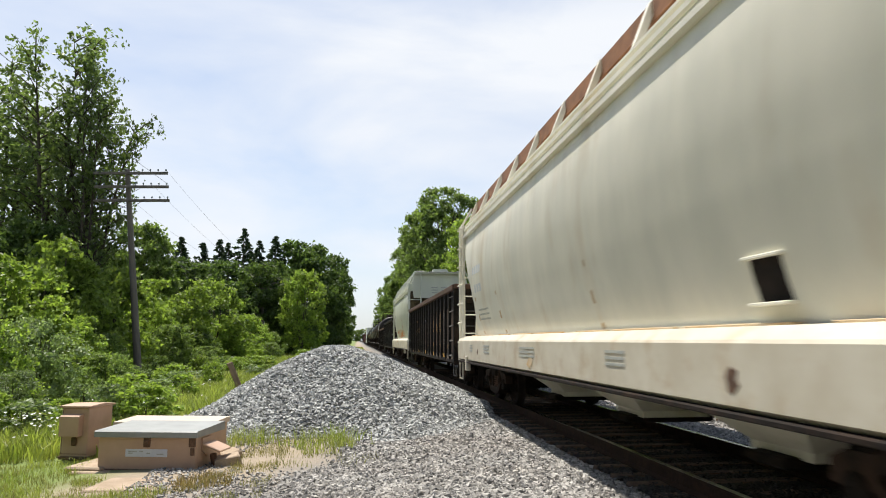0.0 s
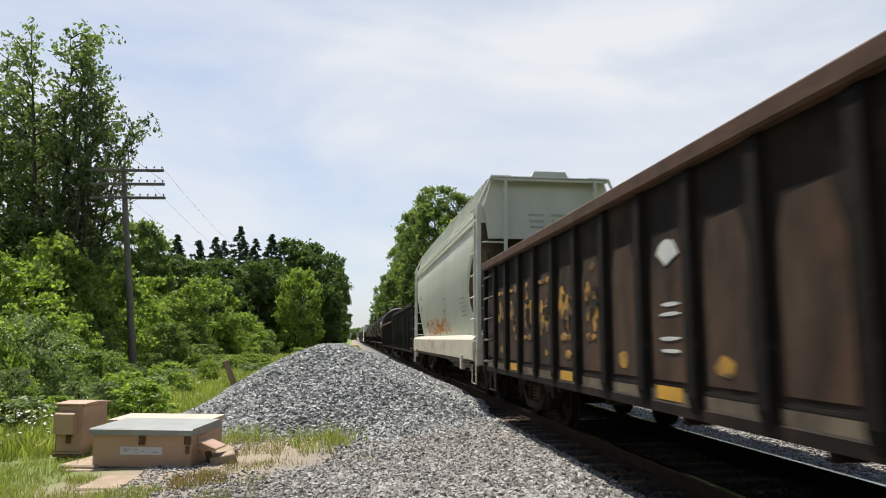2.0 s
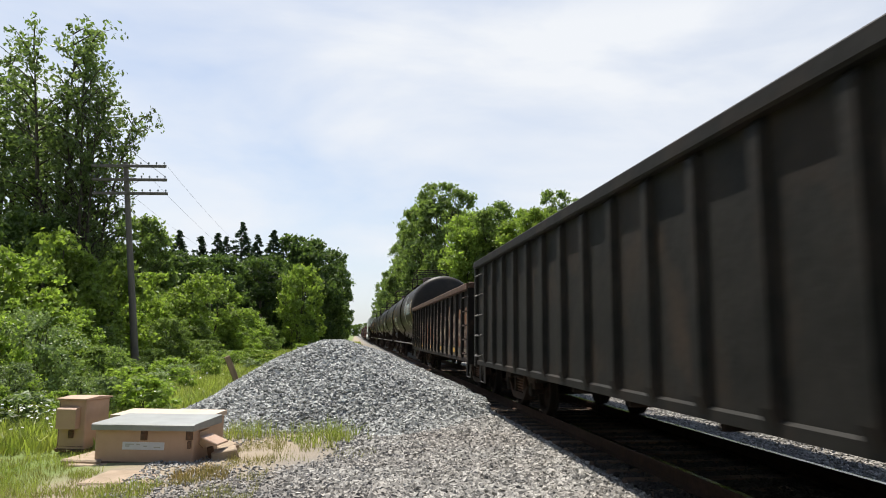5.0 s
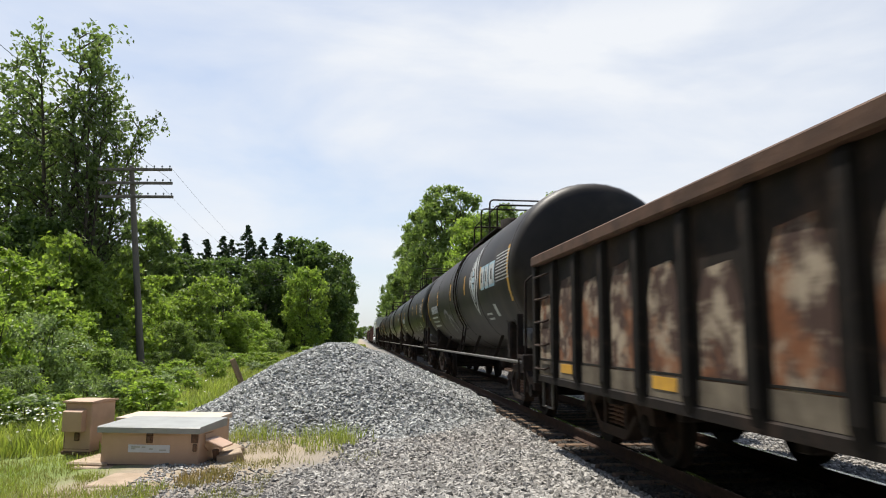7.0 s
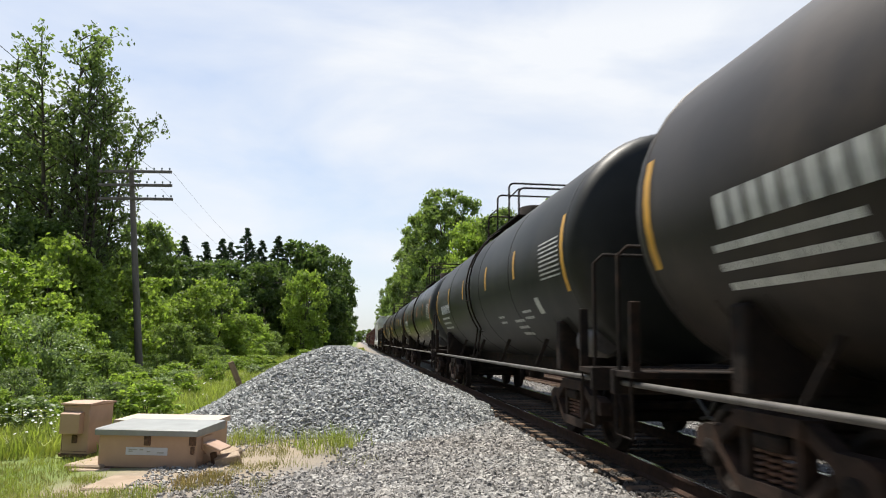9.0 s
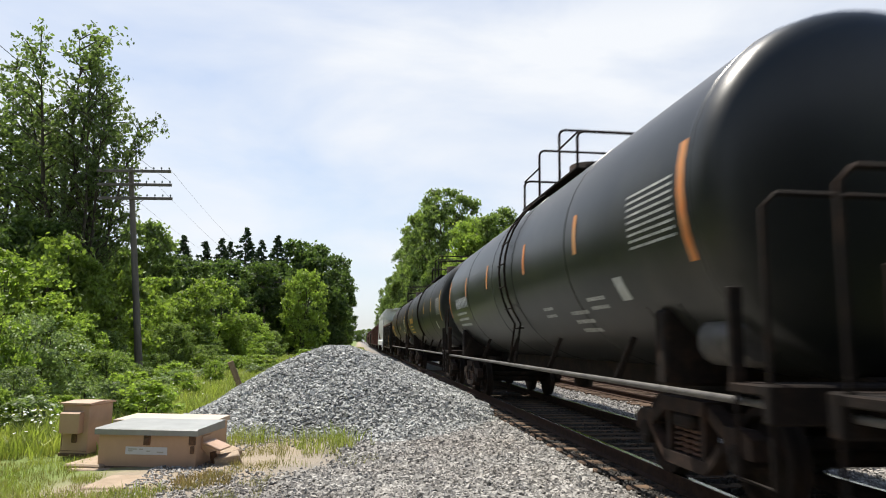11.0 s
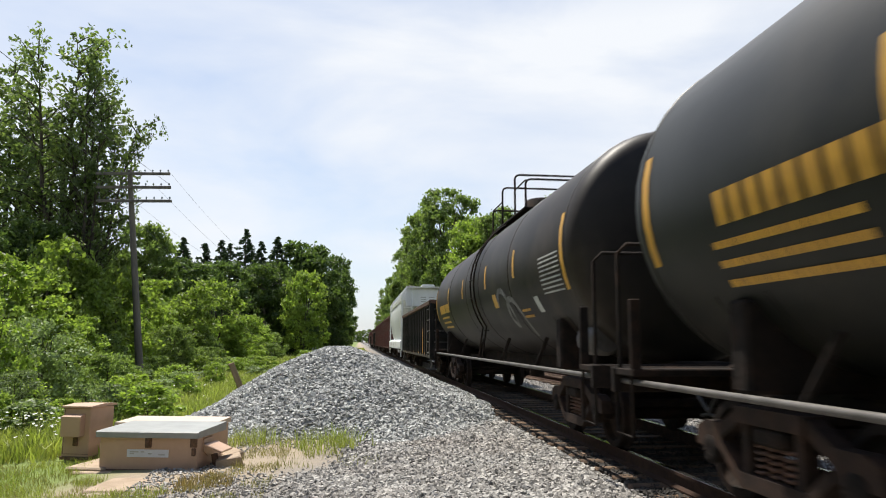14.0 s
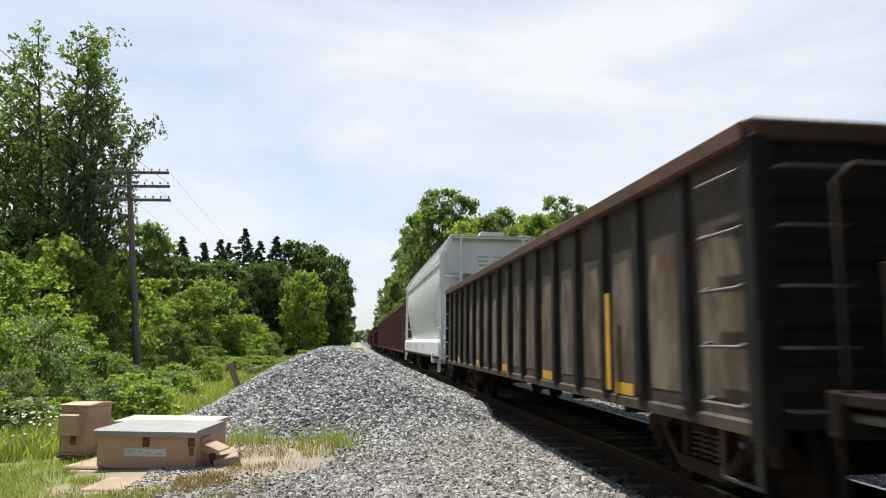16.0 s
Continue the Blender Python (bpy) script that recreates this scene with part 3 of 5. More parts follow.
    # deep side sill with a bright sloping ledge
    for s in (-1, 1):
        prof = [(s * 1.60, .86), (s * 1.66, .90), (s * 1.66, 1.31), (s * 1.645, 1.335), (s * 1.55, 1.42), (s * 1.36, 1.43), (s * 1.36, .90)]
        part("side_sill", Builder().prism(prof, 1, -L + .25, L - .25), sill_paint, car, "deep cream sill with rust stains")
        part("sill_flange", Builder().box((s * 1.63 - .06, -L + .45, .82), (s * 1.63 + .045, L - .45, .862), .008), STEEL_DARK, car)
    for e in (-1, 1):
        y0 = e * (L - .06)
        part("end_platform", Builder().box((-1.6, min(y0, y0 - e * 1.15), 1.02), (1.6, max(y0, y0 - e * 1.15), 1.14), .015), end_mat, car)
        part("end_sill", Builder().box((-1.62, y0 - .06, .80), (1.62, y0 + .06, 1.16), .02), sill_paint, car)
        part("bulkhead", Builder().prism([(-1.32, 3.45), (1.32, 3.45), (1.42, 4.12), (1.26, 4.584 + up), (-1.26, 4.584 + up), (-1.42, 4.12)], 1, e * (L - .24) - .02, e * (L - .24) + .02), paint, car, "pale upper end sheet")
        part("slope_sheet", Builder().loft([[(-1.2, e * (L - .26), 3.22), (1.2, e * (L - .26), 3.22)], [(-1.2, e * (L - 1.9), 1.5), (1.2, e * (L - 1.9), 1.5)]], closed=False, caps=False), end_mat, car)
        part("centre_plate", Builder().box((-0.3, min(y0, y0 - e * 2.6), .78), (.3, max(y0, y0 - e * 2.6), 1.10), .02), STEEL_DARK, car)
        for s in (-1, 1):
            part("corner_post", Builder().box((s * 1.56 - .045, y0 - .05, 1.1), (s * 1.56 + .045, y0 + .05, 4.16), .01), paint, car)
            part("corner_stay", Builder().tube([(s * 1.56, y0, 4.14), (s * 1.27, y0, 4.64 + up)], .03, 6), paint, car)
            part("corner_post", Builder().box((s * 1.56 - .03, y0 - e * .48 - .03, 1.1), (s * 1.56 + .03, y0 - e * .48 + .03, 4.12), .008), paint, car)
            for z in np.arange(1.3, 4.1, .46):
                part("rung", Builder().tube([(s * 1.62, y0 - e * .02, z), (s * 1.65, y0 - e * .06, z - .02), (s * 1.65, y0 - e * .46, z - .02), (s * 1.6, y0 - e * .48, z)], .015, 6), paint, car)
            for z in np.arange(1.5, 3.4, .46):
                part("rung", Builder().tube([(s * 1.50, y0 + e * .05, z), (s * 1.02, y0 + e * .05, z)], .015, 6), paint, car)
            part("inner_post", Builder().box((s * 0.98 - .035, y0 - .04, 1.1), (s * 0.98 + .035, y0 + .04, 4.58 + up), .008), paint, car)
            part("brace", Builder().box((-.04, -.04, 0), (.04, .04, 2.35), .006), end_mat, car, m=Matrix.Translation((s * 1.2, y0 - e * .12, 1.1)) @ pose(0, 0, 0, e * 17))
            part("step", Builder().tube([(s * 1.6, y0 - e * .1, .85), (s * 1.6, y0 - e * .1, .42), (s * 1.6, y0 - e * .55, .42), (s * 1.6, y0 - e * .55, .85)], .02, 6), sill_paint, car)
        add_coupler(car, y0, e)
        add_truck(car, e * (L - 1.95))
    for yy in (-3.4, 0.0, 3.4):
        rings = [[(sx * w, yy + sy * d, z) for sx, sy in ((-1, -1), (1, -1), (1, 1), (-1, 1))] for w, d, z in ((1.4, 1.65, 1.45), (1.3, 1.5, 1.1), (0.45, 0.45, .42), (0.45, 0.45, .34))]
        part("outlet_hopper", Builder().loft(rings, smooth=False), paint, car)
        part("outlet_gate", Builder().box((-0.6, yy - .3, .26), (0.6, yy + .3, .36), .02), STEEL_DARK, car)
    part("jacking_pad", Builder().box((-1.70, -L + 1.55, .66), (-1.60, -L + 1.75, .98), .01), sill_paint, car)
    part("jacking_pad", Builder().box((-1.70, L - 1.75, .66), (-1.60, L - 1.55, .98), .01), sill_paint, car)
    return car, L


# ---- gondolas ----
def gondola(length, y, top, ribs, paint, rim, label, bottom=0.80, bars=None):
    """Open car: side sheets with pressed ribs under a heavy top chord."""
    car = thing("gondola_car", pose(TRACK_X, y, 0), label, "freight car", "cars of the train")
    L = length / 2
    for s in (-1, 1):
        part("side_sheet", Builder().box((s * 1.545 - .012, -L, bottom), (s * 1.545 + .012, L, top - .05), .003), paint, car)
        part("top_chord", Builder().prism([(s * 1.46, top - .15), (s * 1.63, top - .15), (s * 1.65, top - .13), (s * 1.65, top - .02), (s * 1.63, top), (s * 1.46, top)], 1, -L - .03, L + .03), rim, car, "dented rusty top rail")
        part("side_sill", Builder().prism([(s * 1.46, bottom - .06), (s * 1.585, bottom - .06), (s * 1.585, bottom + .02), (s * 1.56, bottom + .04), (s * 1.46, bottom + .04)], 1, -L, L), paint, car)
        rib = Builder().loft([[(s * 1.55, -.10, z), (s * x, -.065, z), (s * x, .065, z), (s * 1.55, .10, z)] for z, x in ((bottom - .06, 1.575), (bottom + .1, 1.62), (top - .2, 1.62), (top - .13, 1.56))], smooth=False).mesh("rib")
        rib.materials.append(bars or paint)
        for k in range(ribs):
            part("rib", rib, None, car, m=pose(0, -L + .95 + (2 * L - 1.9) * k / (ribs - 1), 0))
    part("floor_plate", Builder().box((-1.49, -L, bottom + .08), (1.49, L, bottom + .16), .01), paint, car)
    part("centre_sill", Builder().box((-0.2, -L, bottom - .18), (0.2, L, bottom + .1), .02), STEEL_DARK, car)
    for k in range(7):
        yy = -L + 2.6 + k * (2 * L - 5.2) / 6
        part("cross_bearer", Builder().box((-1.45, yy - .05, bottom - .15), (1.45, yy + .05, bottom + .08), .01), STEEL_DARK, car)
    for e in (-1, 1):
        y0 = e * L
        part("end_sheet", Builder().box((-1.51, y0 - .03, bottom), (1.51, y0 + .03, top - .02), .006), bars or paint, car)
        part("end_cap", Builder().box((-1.60, y0 - .09, top - .13), (1.60, y0 + .09, top + .012), .02), rim, car)
        for z in np.linspace(bottom + .3, top - .45, 4):
            part("end_rib", Builder().box((-1.48, y0 + e * .03 - .05, z - .08), (1.48, y0 + e * .03 + .05, z + .08), .03), bars or paint, car)
        for s in (-1, 1):
            part("corner_post", Builder().box((s * 1.53 - .09, y0 - .09, bottom - .1), (s * 1.53 + .06, y0 + .09, top - .1), .02), bars or paint, car)
            add_ladder(car, s * 1.565, y0 - e * .12, y0 - e * .62, np.linspace(bottom + .12, top - .32, 5), PIPE_GREY if top > 2.6 else TRUCK_RUST)
            for z in np.linspace(bottom + .12, top - .32, 5):
                part("end_rung", Builder().tube([(s * 1.45, y0 + e * .04, z), (s * 1.42, y0 + e * .13, z), (s * 1.0, y0 + e * .13, z), (s * .97, y0 + e * .04, z)], .014, 6), PIPE_GREY, car)
            part("step", Builder().tube([(s * 1.52, y0 - e * .14, bottom), (s * 1.52, y0 - e * .14, .4), (s * 1.52, y0 - e * .6, .4), (s * 1.52, y0 - e * .6, bottom)], .02, 6), PIPE_GREY, car)
        add_coupler(car, y0, e)
        add_truck(car, e * (L - 1.75))
    return car, L


# ---- tank cars ----
TANK_R, TANK_Z = 1.545, 2.58


def side_x(z, r=TANK_R):
    return -math.sqrt(max(r * r - (z - TANK_Z) ** 2, 0.0))


def tank_patch(b, y0, y1, z0, z1, skew=0.0, n=6, lift=0.004):
    """A mark that follows the barrel."""
    rows = []
    for z in np.linspace(z0, z1, n):
        f = (z - z0) / (z1 - z0)
        x = side_x(z, TANK_R + lift)
        rows.append([(x, y0 + skew * f, z), (x, y1 + skew * f, z)])
    b.loft(rows, closed=False, caps=False, smooth=True)
    return b


def tank_car(length, y, paint, label, top_y=0.0):
    car = thing("tank_car", pose(TRACK_X, y, 0), label, "freight car", "cars of the train")
    L = length / 2
    n, rings = 40, []
    for yy, r in [(-L + .10, .02), (-L + .108, .40), (-L + .135, .80), (-L + .18, 1.10), (-L + .225, 1.28), (-L + .265, 1.40), (-L + .32, 1.475), (-L + .40, 1.52), (-L + .52, TANK_R), (-L * .5, TANK_R), (-0.02, TANK_R)]:
        rings.append([(r * math.cos(2 * math.pi * k / n), yy, TANK_Z + r * math.sin(2 * math.pi * k / n)) for k in range(n)])
    rings += [[(a, -c, d) for a, c, d in r] for r in rings[::-1]]
    part("barrel", Builder().loft(rings), paint, car)
    for yy in (-L + .56, -L * .5, -0.9, 0.9, L * .5, L - .56):
        ring = [[(r * math.cos(2 * math.pi * k / n), yy + d, TANK_Z + r * math.sin(2 * math.pi * k / n)) for k in range(n)] for d, r in ((-.02, TANK_R), (-.012, TANK_R + .007), (.012, TANK_R + .007), (.02, TANK_R))]
        part("weld_seam", Builder().loft(ring, caps=False), paint, car)
    for s in (-1, 1):
        pipe = Builder().tube([(s * 1.42, -L - .35, 0.94), (s * 1.42, L + .35, 0.94)], .03, 8)
        part("side_rail", pipe, PIPE_GREY, car, "worn grey pipe rail along the sill")
        for yy in np.linspace(-L + 2.6, L - 2.6, 5):
            part("rail_brace", Builder().box((-.03, -.012, 0), (.03, .012, .52), .004), STEEL_DARK, car, m=Matrix.Translation((s * 1.40, yy, 0.94)) @ pose(0, 0, 0, 24, -s * 16))
    part("centre_sill", Builder().box((-.28, -L - .3, .80), (.28, L + .3, 1.10), .02), STEEL_DARK, car)
    part("bottom_outlet", Builder().tube([(0, 0, 1.2), (0, 0, .55)], [.22, .16], 12), STEEL_DARK, car)
    for e in (-1, 1):
        y0 = e * (L + .35)
        part("end_platform", Builder().box((-1.5, min(y0, y0 - e * .5), 1.0), (1.5, max(y0, y0 - e * .5), 1.07), .01), STEEL_DARK, car)
        part("end_beam", Builder().box((-1.52, y0 - .05, .82), (1.52, y0 + .05, 1.08), .015), STEEL_DARK, car)
        part("end_handrail", Builder().tube([(-1.45, y0 - e * .05, 1.05), (-1.45, y0 - e * .05, 2.25), (-1.35, y0 - e * .05, 2.35), (1.35, y0 - e * .05, 2.35), (1.45, y0 - e * .05, 2.25), (1.45, y0 - e * .05, 1.05)], .022, 6), STEEL_DARK, car, "dark pipe handrail over the platform")
        cradle = [[(TANK_R * 1.004 * math.cos(a) * k, e * (L - 1.7) + d, TANK_Z + TANK_R * 1.004 * math.sin(a) * k) for a in np.linspace(math.radians(215), math.radians(325), 14)] for d, k in ((-.35, 1.0), (-.35, 0.94), (.35, 0.94), (.35, 1.0))]
        part("saddle", Builder().loft(cradle, closed=False, caps=False), STEEL_DARK, car)
        part("bolster_web", Builder().box((-1.3, e * (L - 1.7) - .12, .95), (1.3, e * (L - 1.7) + .12, 1.65), .03), STEEL_DARK, car)
        for s in (-1, 1):
            part("step", Builder().tube([(s * 1.48, y0, 1.0), (s * 1.48, y0, .42), (s * 1.48, y0 - e * .42, .42), (s * 1.48, y0 - e * .42, 1.0)], .02, 6), STEEL_DARK, car)
            part("grab_post", Builder().box((s * 1.45 - .05, y0 - e * .45 - .03, 1.05), (s * 1.45 + .05, y0 - e * .45 + .03, 1.75), .01), STEEL_DARK, car)
        add_coupler(car, y0, e)
        add_truck(car, e * (L - 1.7))
    part("air_reservoir", Builder().tube([(-1.0, -L + .55, 1.36), (-1.0, -L + .60, 1.36), (-1.0, -L + 1.15, 1.36), (-1.0, -L + 1.2, 1.36)], [.16, .21, .21, .16], 14), PIPE_GREY, car, "grey brake air tank")
    part("brake_wheel", Builder().tube([(0.5 + .28 * math.cos(a), -L - .38, 1.95 + .28 * math.sin(a)) for a in np.linspace(0, 2 * math.pi, 17)], .018, 6), STEEL_DARK, car)
    # top works: platform, guard rails, manway
    zt = TANK_Z + TANK_R
    part("platform", Builder().box((-.88, top_y - 1.75, zt - .15), (.88, top_y + 1.75, zt - .11), .008), STEEL_DARK, car, "dark grating on top")
    part("manway", Builder().tube([(0, top_y + .2, zt - .05), (0, top_y + .2, zt + .42), (0, top_y + .2, zt + .44)], [.36, .36, .30], 20), STEEL_DARK, car, "round domed manway")
    part("valve_housing", Builder().tube([(0, top_y - .7, zt - .05), (0, top_y - .7, zt + .22)], .2, 14), STEEL_DARK, car)
    for yy, hh in ((.55, .78), (-.75, .78), (1.72, .46), (-1.72, .46)):
        y1 = top_y + yy
        part("guard_rail", Builder().tube([(-.84, y1, zt - .13), (-.84, y1, zt + hh - .09), (-.81, y1, zt + hh - .03), (-.74, y1, zt + hh), (.74, y1, zt + hh), (.81, y1, zt + hh - .03), (.84, y1, zt + hh - .09), (.84, y1, zt - .13)], .022, 6), STEEL_DARK, car)
    for s in (-1, 1):
        for y1, y2 in ((.55, 1.72), (-.75, -1.72)):
            part("guard_rail", Builder().tube([(s * .84, top_y + y1, zt + .44), (s * .84, top_y + y2, zt + .44)], .018, 6), STEEL_DARK, car)
        # ladder that follows the barrel
        for dy in (-.22, .22):
            pts = [(s * (TANK_R + .07) * math.cos(a), top_y + dy + .3, TANK_Z + (TANK_R + .07) * math.sin(a)) for a in np.linspace(math.radians(-35), math.radians(62), 12)]
            part("ladder_rail", Builder().tube([(s * 1.42, top_y + dy + .3, 0.96)] + pts, .02, 5), STEEL_DARK, car)
        for a in np.linspace(math.radians(-38), math.radians(60), 8):
            p = (s * (TANK_R + .08) * math.cos(a), TANK_Z + (TANK_R + .08) * math.sin(a))
            part("rung", Builder().tube([(p[0], top_y + .02, p[1]), (p[0], top_y + .58, p[1])], .015, 5), STEEL_DARK, car)
    return car, L


def bars(b, y, z, w, h, n, row, tank=True, gap=0.28, x=0.0, rng=random):
    """Rows of short dashes that stand for small lettering."""
    for k in range(n):
        zz, yy = z - k * row, y
        while yy < y + w:
            d = rng.uniform(.5, 1.6) * h * 1.6
            if tank:
                tank_patch(b, yy, min(yy + d, y + w), zz - h / 2, zz + h / 2, n=3)
            else:
                b.prism(rect(yy + d / 2, zz, d, h), 0, x - .004, x + .002)
            yy += d + gap * h
    return b


SPEED = 10.3
TRAIN = []


def rolling(made):
    TRAIN.append(made[0])
    return made


def middle(near, far):
    return far - near, (near + far) / 2


# ---- the train, car by car (near end and far end along the track at the start) ----
lg, yc = middle(1.2, 17.25)
hopper_a, LA = rolling(covered_hopper(lg, yc, HOP_WARM, SILL_CREAM, RUST_WALK, "cream covered hopper car with a rusted roof walk", 1.45))
lg, yc = middle(18.2, 33.9)
gon_b, LB = rolling(gondola(lg, yc, 2.80, 16, GON_BROWN, GON_RIM, "rusty brown open gondola with ochre spray paint", bars=RIB_DARK))
lg, yc = middle(34.7, 49.45)
hopper_c, LC = rolling(covered_hopper(lg, yc, HOP_GREEN, SILL_CREAM, GALV, "pale grey-green covered hopper with orange spray paint", 0.45, 0.14, HOP_GRIME_SHADE))
lg, yc = middle(50.3, 66.0)
gon_d, LD = rolling(gondola(lg, yc, 2.88, 17, GON_BLACK, GON_BLACK, "black ribbed open gondola, dusty and worn"))
lg, yc = middle(67.0, 82.0)
gon_e, LE = rolling(gondola(lg, yc, 2.52, 15, GON_BROWN, GON_RIM, "brown gondola with faded spray paint and rusty rim", bars=RIB_DARK))
tanks = []
for (near, paint, label), top_y in zip(((83.8, TANK_BROWN, "dusty black tank car with a pale diamond mark"), (101.0, TANK_BLACK, "black tank car with white stencils"),
                           (118.2, TANK_GLOSS, "glossy black tank car with orange dashes"), (135.3, TANK_BLACK, "black tank car with yellow stencils"),
                           (152.5, TANK_BROWN, "weathered black tank car with a chalky stain")), (-1.1, -0.1, -0.7, 0.05, -0.8)):
    tanks.append(rolling(tank_car(15.85, near + 7.63, paint, label, top_y)))
lg, yc = middle(169.0, 184.5)
# black ribs here too paint in the shade of their near faces
gon_f, LF = rolling(gondola(lg, yc, 2.80, 16, GON_GREY, GON_RIM, "weathered grey gondola with dark ribs and rusty rim", bars=GON_BLACK))
lg, yc = middle(185.9, 201.3)
hopper_w, LW = rolling(covered_hopper(lg, yc, HOP_WHITE, HOP_WHITE, GALV, "clean white covered hopper car", 0.9))
lg, yc = middle(202.8, 217.5)
gon_r, LR = rolling(gondola(lg, yc, 3.45, 13, RED_BROWN, RED_BROWN, "oxide red high-sided open car"))
for k in range(7):
    TRAIN.append(copy_thing((gon_r, gon_f, gon_e)[(0, 0, 1, 0, 2, 0, 1)[k]], pose(TRACK_X, yc + 16.4 * (k + 1), 0)))


# ---- painted marks on the cars (letters and emblems as plain shapes) ----
def dashes(car, L, ys, z0, z1, mat, w=0.13):
    for yy in ys:
        part("reflector_strip", tank_patch(Builder(), yy - w / 2, yy + w / 2, z0, z1), mat, car, "upright reflective strip")


rng = random.Random(7)
for k, (car, L) in enumerate(tanks):
    strip = ORANGE if k in (2,) else YELLOW
    dashes(car, L, (-4.4, -2.1, .67, 4.0) if k == 0 else (-4.4, -1.75, 1.45, 4.25), 2.40, 2.88, strip)
    for y0 in (-L + .62, L - .75):
        part("reflector_strip", tank_patch(Builder(), y0, y0 + .13, 2.0, 3.0), strip, car, "upright reflective strip at the end")
    ink = YELLOW if k in (3, 4) else STENCIL
    big = Builder()
    for j in range(7 if k == 4 else 9):
        step = .31 if k == 4 else .21
        tank_patch(big, L - 3.7 + j * step, L - 3.7 + j * step + step * (.97 if k == 4 and j != 2 else .72), 2.18, 2.43, 0)
    tagged(part("stencil", big, ink, car, "row of stencilled characters reduced to bars"), kind="stuff")
    tagged(part("stencil", bars(Builder(), L - 3.3, 2.05, 1.6, .055, 3, .14, gap=.15, rng=rng), ink, car, "lines of small stencilling"), kind="stuff")
    tagged(part("stencil", bars(Builder(), -L + (.60 if k == 0 else .85), 2.92 if k == 0 else 2.52 if k == 4 else 2.74, 1.15 if k == 0 else 1.0, .024, 9, .062, rng=rng), STENCIL, car, "block of small stencilling"), kind="stuff")
    if k in (1, 2):
        tagged(part("stencil", bars(Builder(), -2.75, 1.82, .5, .04, 2, .10, rng=rng), STENCIL, car, "lines of small stencilling"), kind="stuff")
        tagged(part("stencil", bars(Builder(), -4.15, 1.72, .7, .045, 3, .11, rng=rng), STENCIL, car, "lines of small stencilling"), kind="stuff")
    part("placard", tank_patch(Builder(), -L + 2.25, -L + 2.5, 1.78, 2.02, .04), STENCIL, car, "small pale placard")
    if k != 3:
        tagged(part("stencil", bars(Builder(), -L + 3.0, 1.85, .6, .04, 2, .10, rng=rng), strip if k == 4 else STENCIL, car), kind="stuff")
# the pale diamond and the row of block shapes of the first tank car
car, L = tanks[0]


def diamond(scale, lift):
    b, rows = Builder(), []
    for f in np.linspace(-1, 1, 13):
        z = 2.67 + .82 * scale * f
        x = side_x(z, TANK_R + lift)
        w = .64 * scale * (1 - abs(f)) + .004
        rows.append([(x, -3.55 - w, z), (x, -3.55 + w, z)])
    return b.loft(rows, closed=False, caps=False)


part("emblem", diamond(1.0, .005), STENCIL, car, "faded pale diamond outline")
part("emblem_border", diamond(.84, .008), TANK_BROWN, car, "dark band of the diamond")
part("emblem_field", diamond(.66, .011), STENCIL, car, "faded pale inner diamond")
part("emblem_leaf", diamond(.36, .014), TANK_BROWN, car)
for f, g_ in ((-.26, 0), (.26, 0), (0, -.3), (0, .3), (0, 0)):
    part("emblem_dot", tank_patch(Builder(), -3.55 + f * .45 - .07, -3.55 + f * .45 + .07, 2.66 + g_ * .5 - .06, 2.66 + g_ * .5 + .06, n=3, lift=.017), STENCIL if not (f or g_) else PALE_BLUE, car)
for j, w in enumerate((.44, .40, .58)):
    y0 = -4.45 - (0, .52, 1.0)[j]
    part("block_letter", tank_patch(Builder(), y0 - w, y0, 2.36, 2.86), PALE_BLUE, car, "large pale block mark")
    part("letter_face", tank_patch(Builder(), y0 - w + .05, y0 - .05, 2.41, 2.81, lift=.007), STENCIL, car)
    part("letter_slot", tank_patch(Builder(), y0 - w * .62, y0 - w * .38, 2.50, 2.72, lift=.010), TANK_BROWN, car)
CHALK = material("chalk_smear", (0.26, 0.26, 0.25), (0.10, 0.10, 0.095), 5, 0.8)
# chalky ring on the near tanks
for (car, L), yy, zz in ((tanks[0], 2.35, 1.95), (tanks[4], -3.0, 2.05)):
    b = Builder()
    for a in np.linspace(0, 9.2, 60):
        u, w_ = yy - .12 * a + .28 * math.cos(a * 1.15), zz + .27 * math.sin(a * 1.15) - .035 * a
        tank_patch(b, u - .055, u + .055, w_ - .05, w_ + .05, n=2, lift=.004 + .0004 * a)
    tagged(part("chalk_scrawl", b, CHALK, car, "chalky looping scrawl"), kind="stuff")
car, L = tanks[4]
part("warning_panel", tank_patch(Builder(), -2.7, -2.35, 1.98, 2.24, .03), YELLOW, car, "small yellow panel")

# hopper with the orange scrawl
car, L = hopper_c, LC
g = random.Random(3)


def hop_x(z):
    return -lerp(HOP_W, z) - .003


def scrawl(car, mat, strokes, label, wide=.09):
    """Hand-sprayed strokes that follow the side sheet."""
    for pts in strokes:
        b, n = Builder(), len(pts)
        rows = []
        for i, (yy, zz) in enumerate(pts):
            a, c = pts[max(i - 1, 0)], pts[min(i + 1, n - 1)]
            d = Vector((c[0] - a[0], c[1] - a[1])).normalized()
            w = wide * g.uniform(.6, 1.3)
            rows.append([(hop_x(zz - d.x * w), yy + d.y * w, zz - d.x * w), (hop_x(zz + d.x * w), yy - d.y * w, zz + d.x * w)])
        b.loft(rows, closed=False, caps=False)
        part("spray_stroke", b, mat, car, label)


def wander(y, z, n, dy, dz):
    return [(y + dy * i + g.uniform(-.08, .08), z + dz * i + g.uniform(-.10, .10)) for i in range(n)]


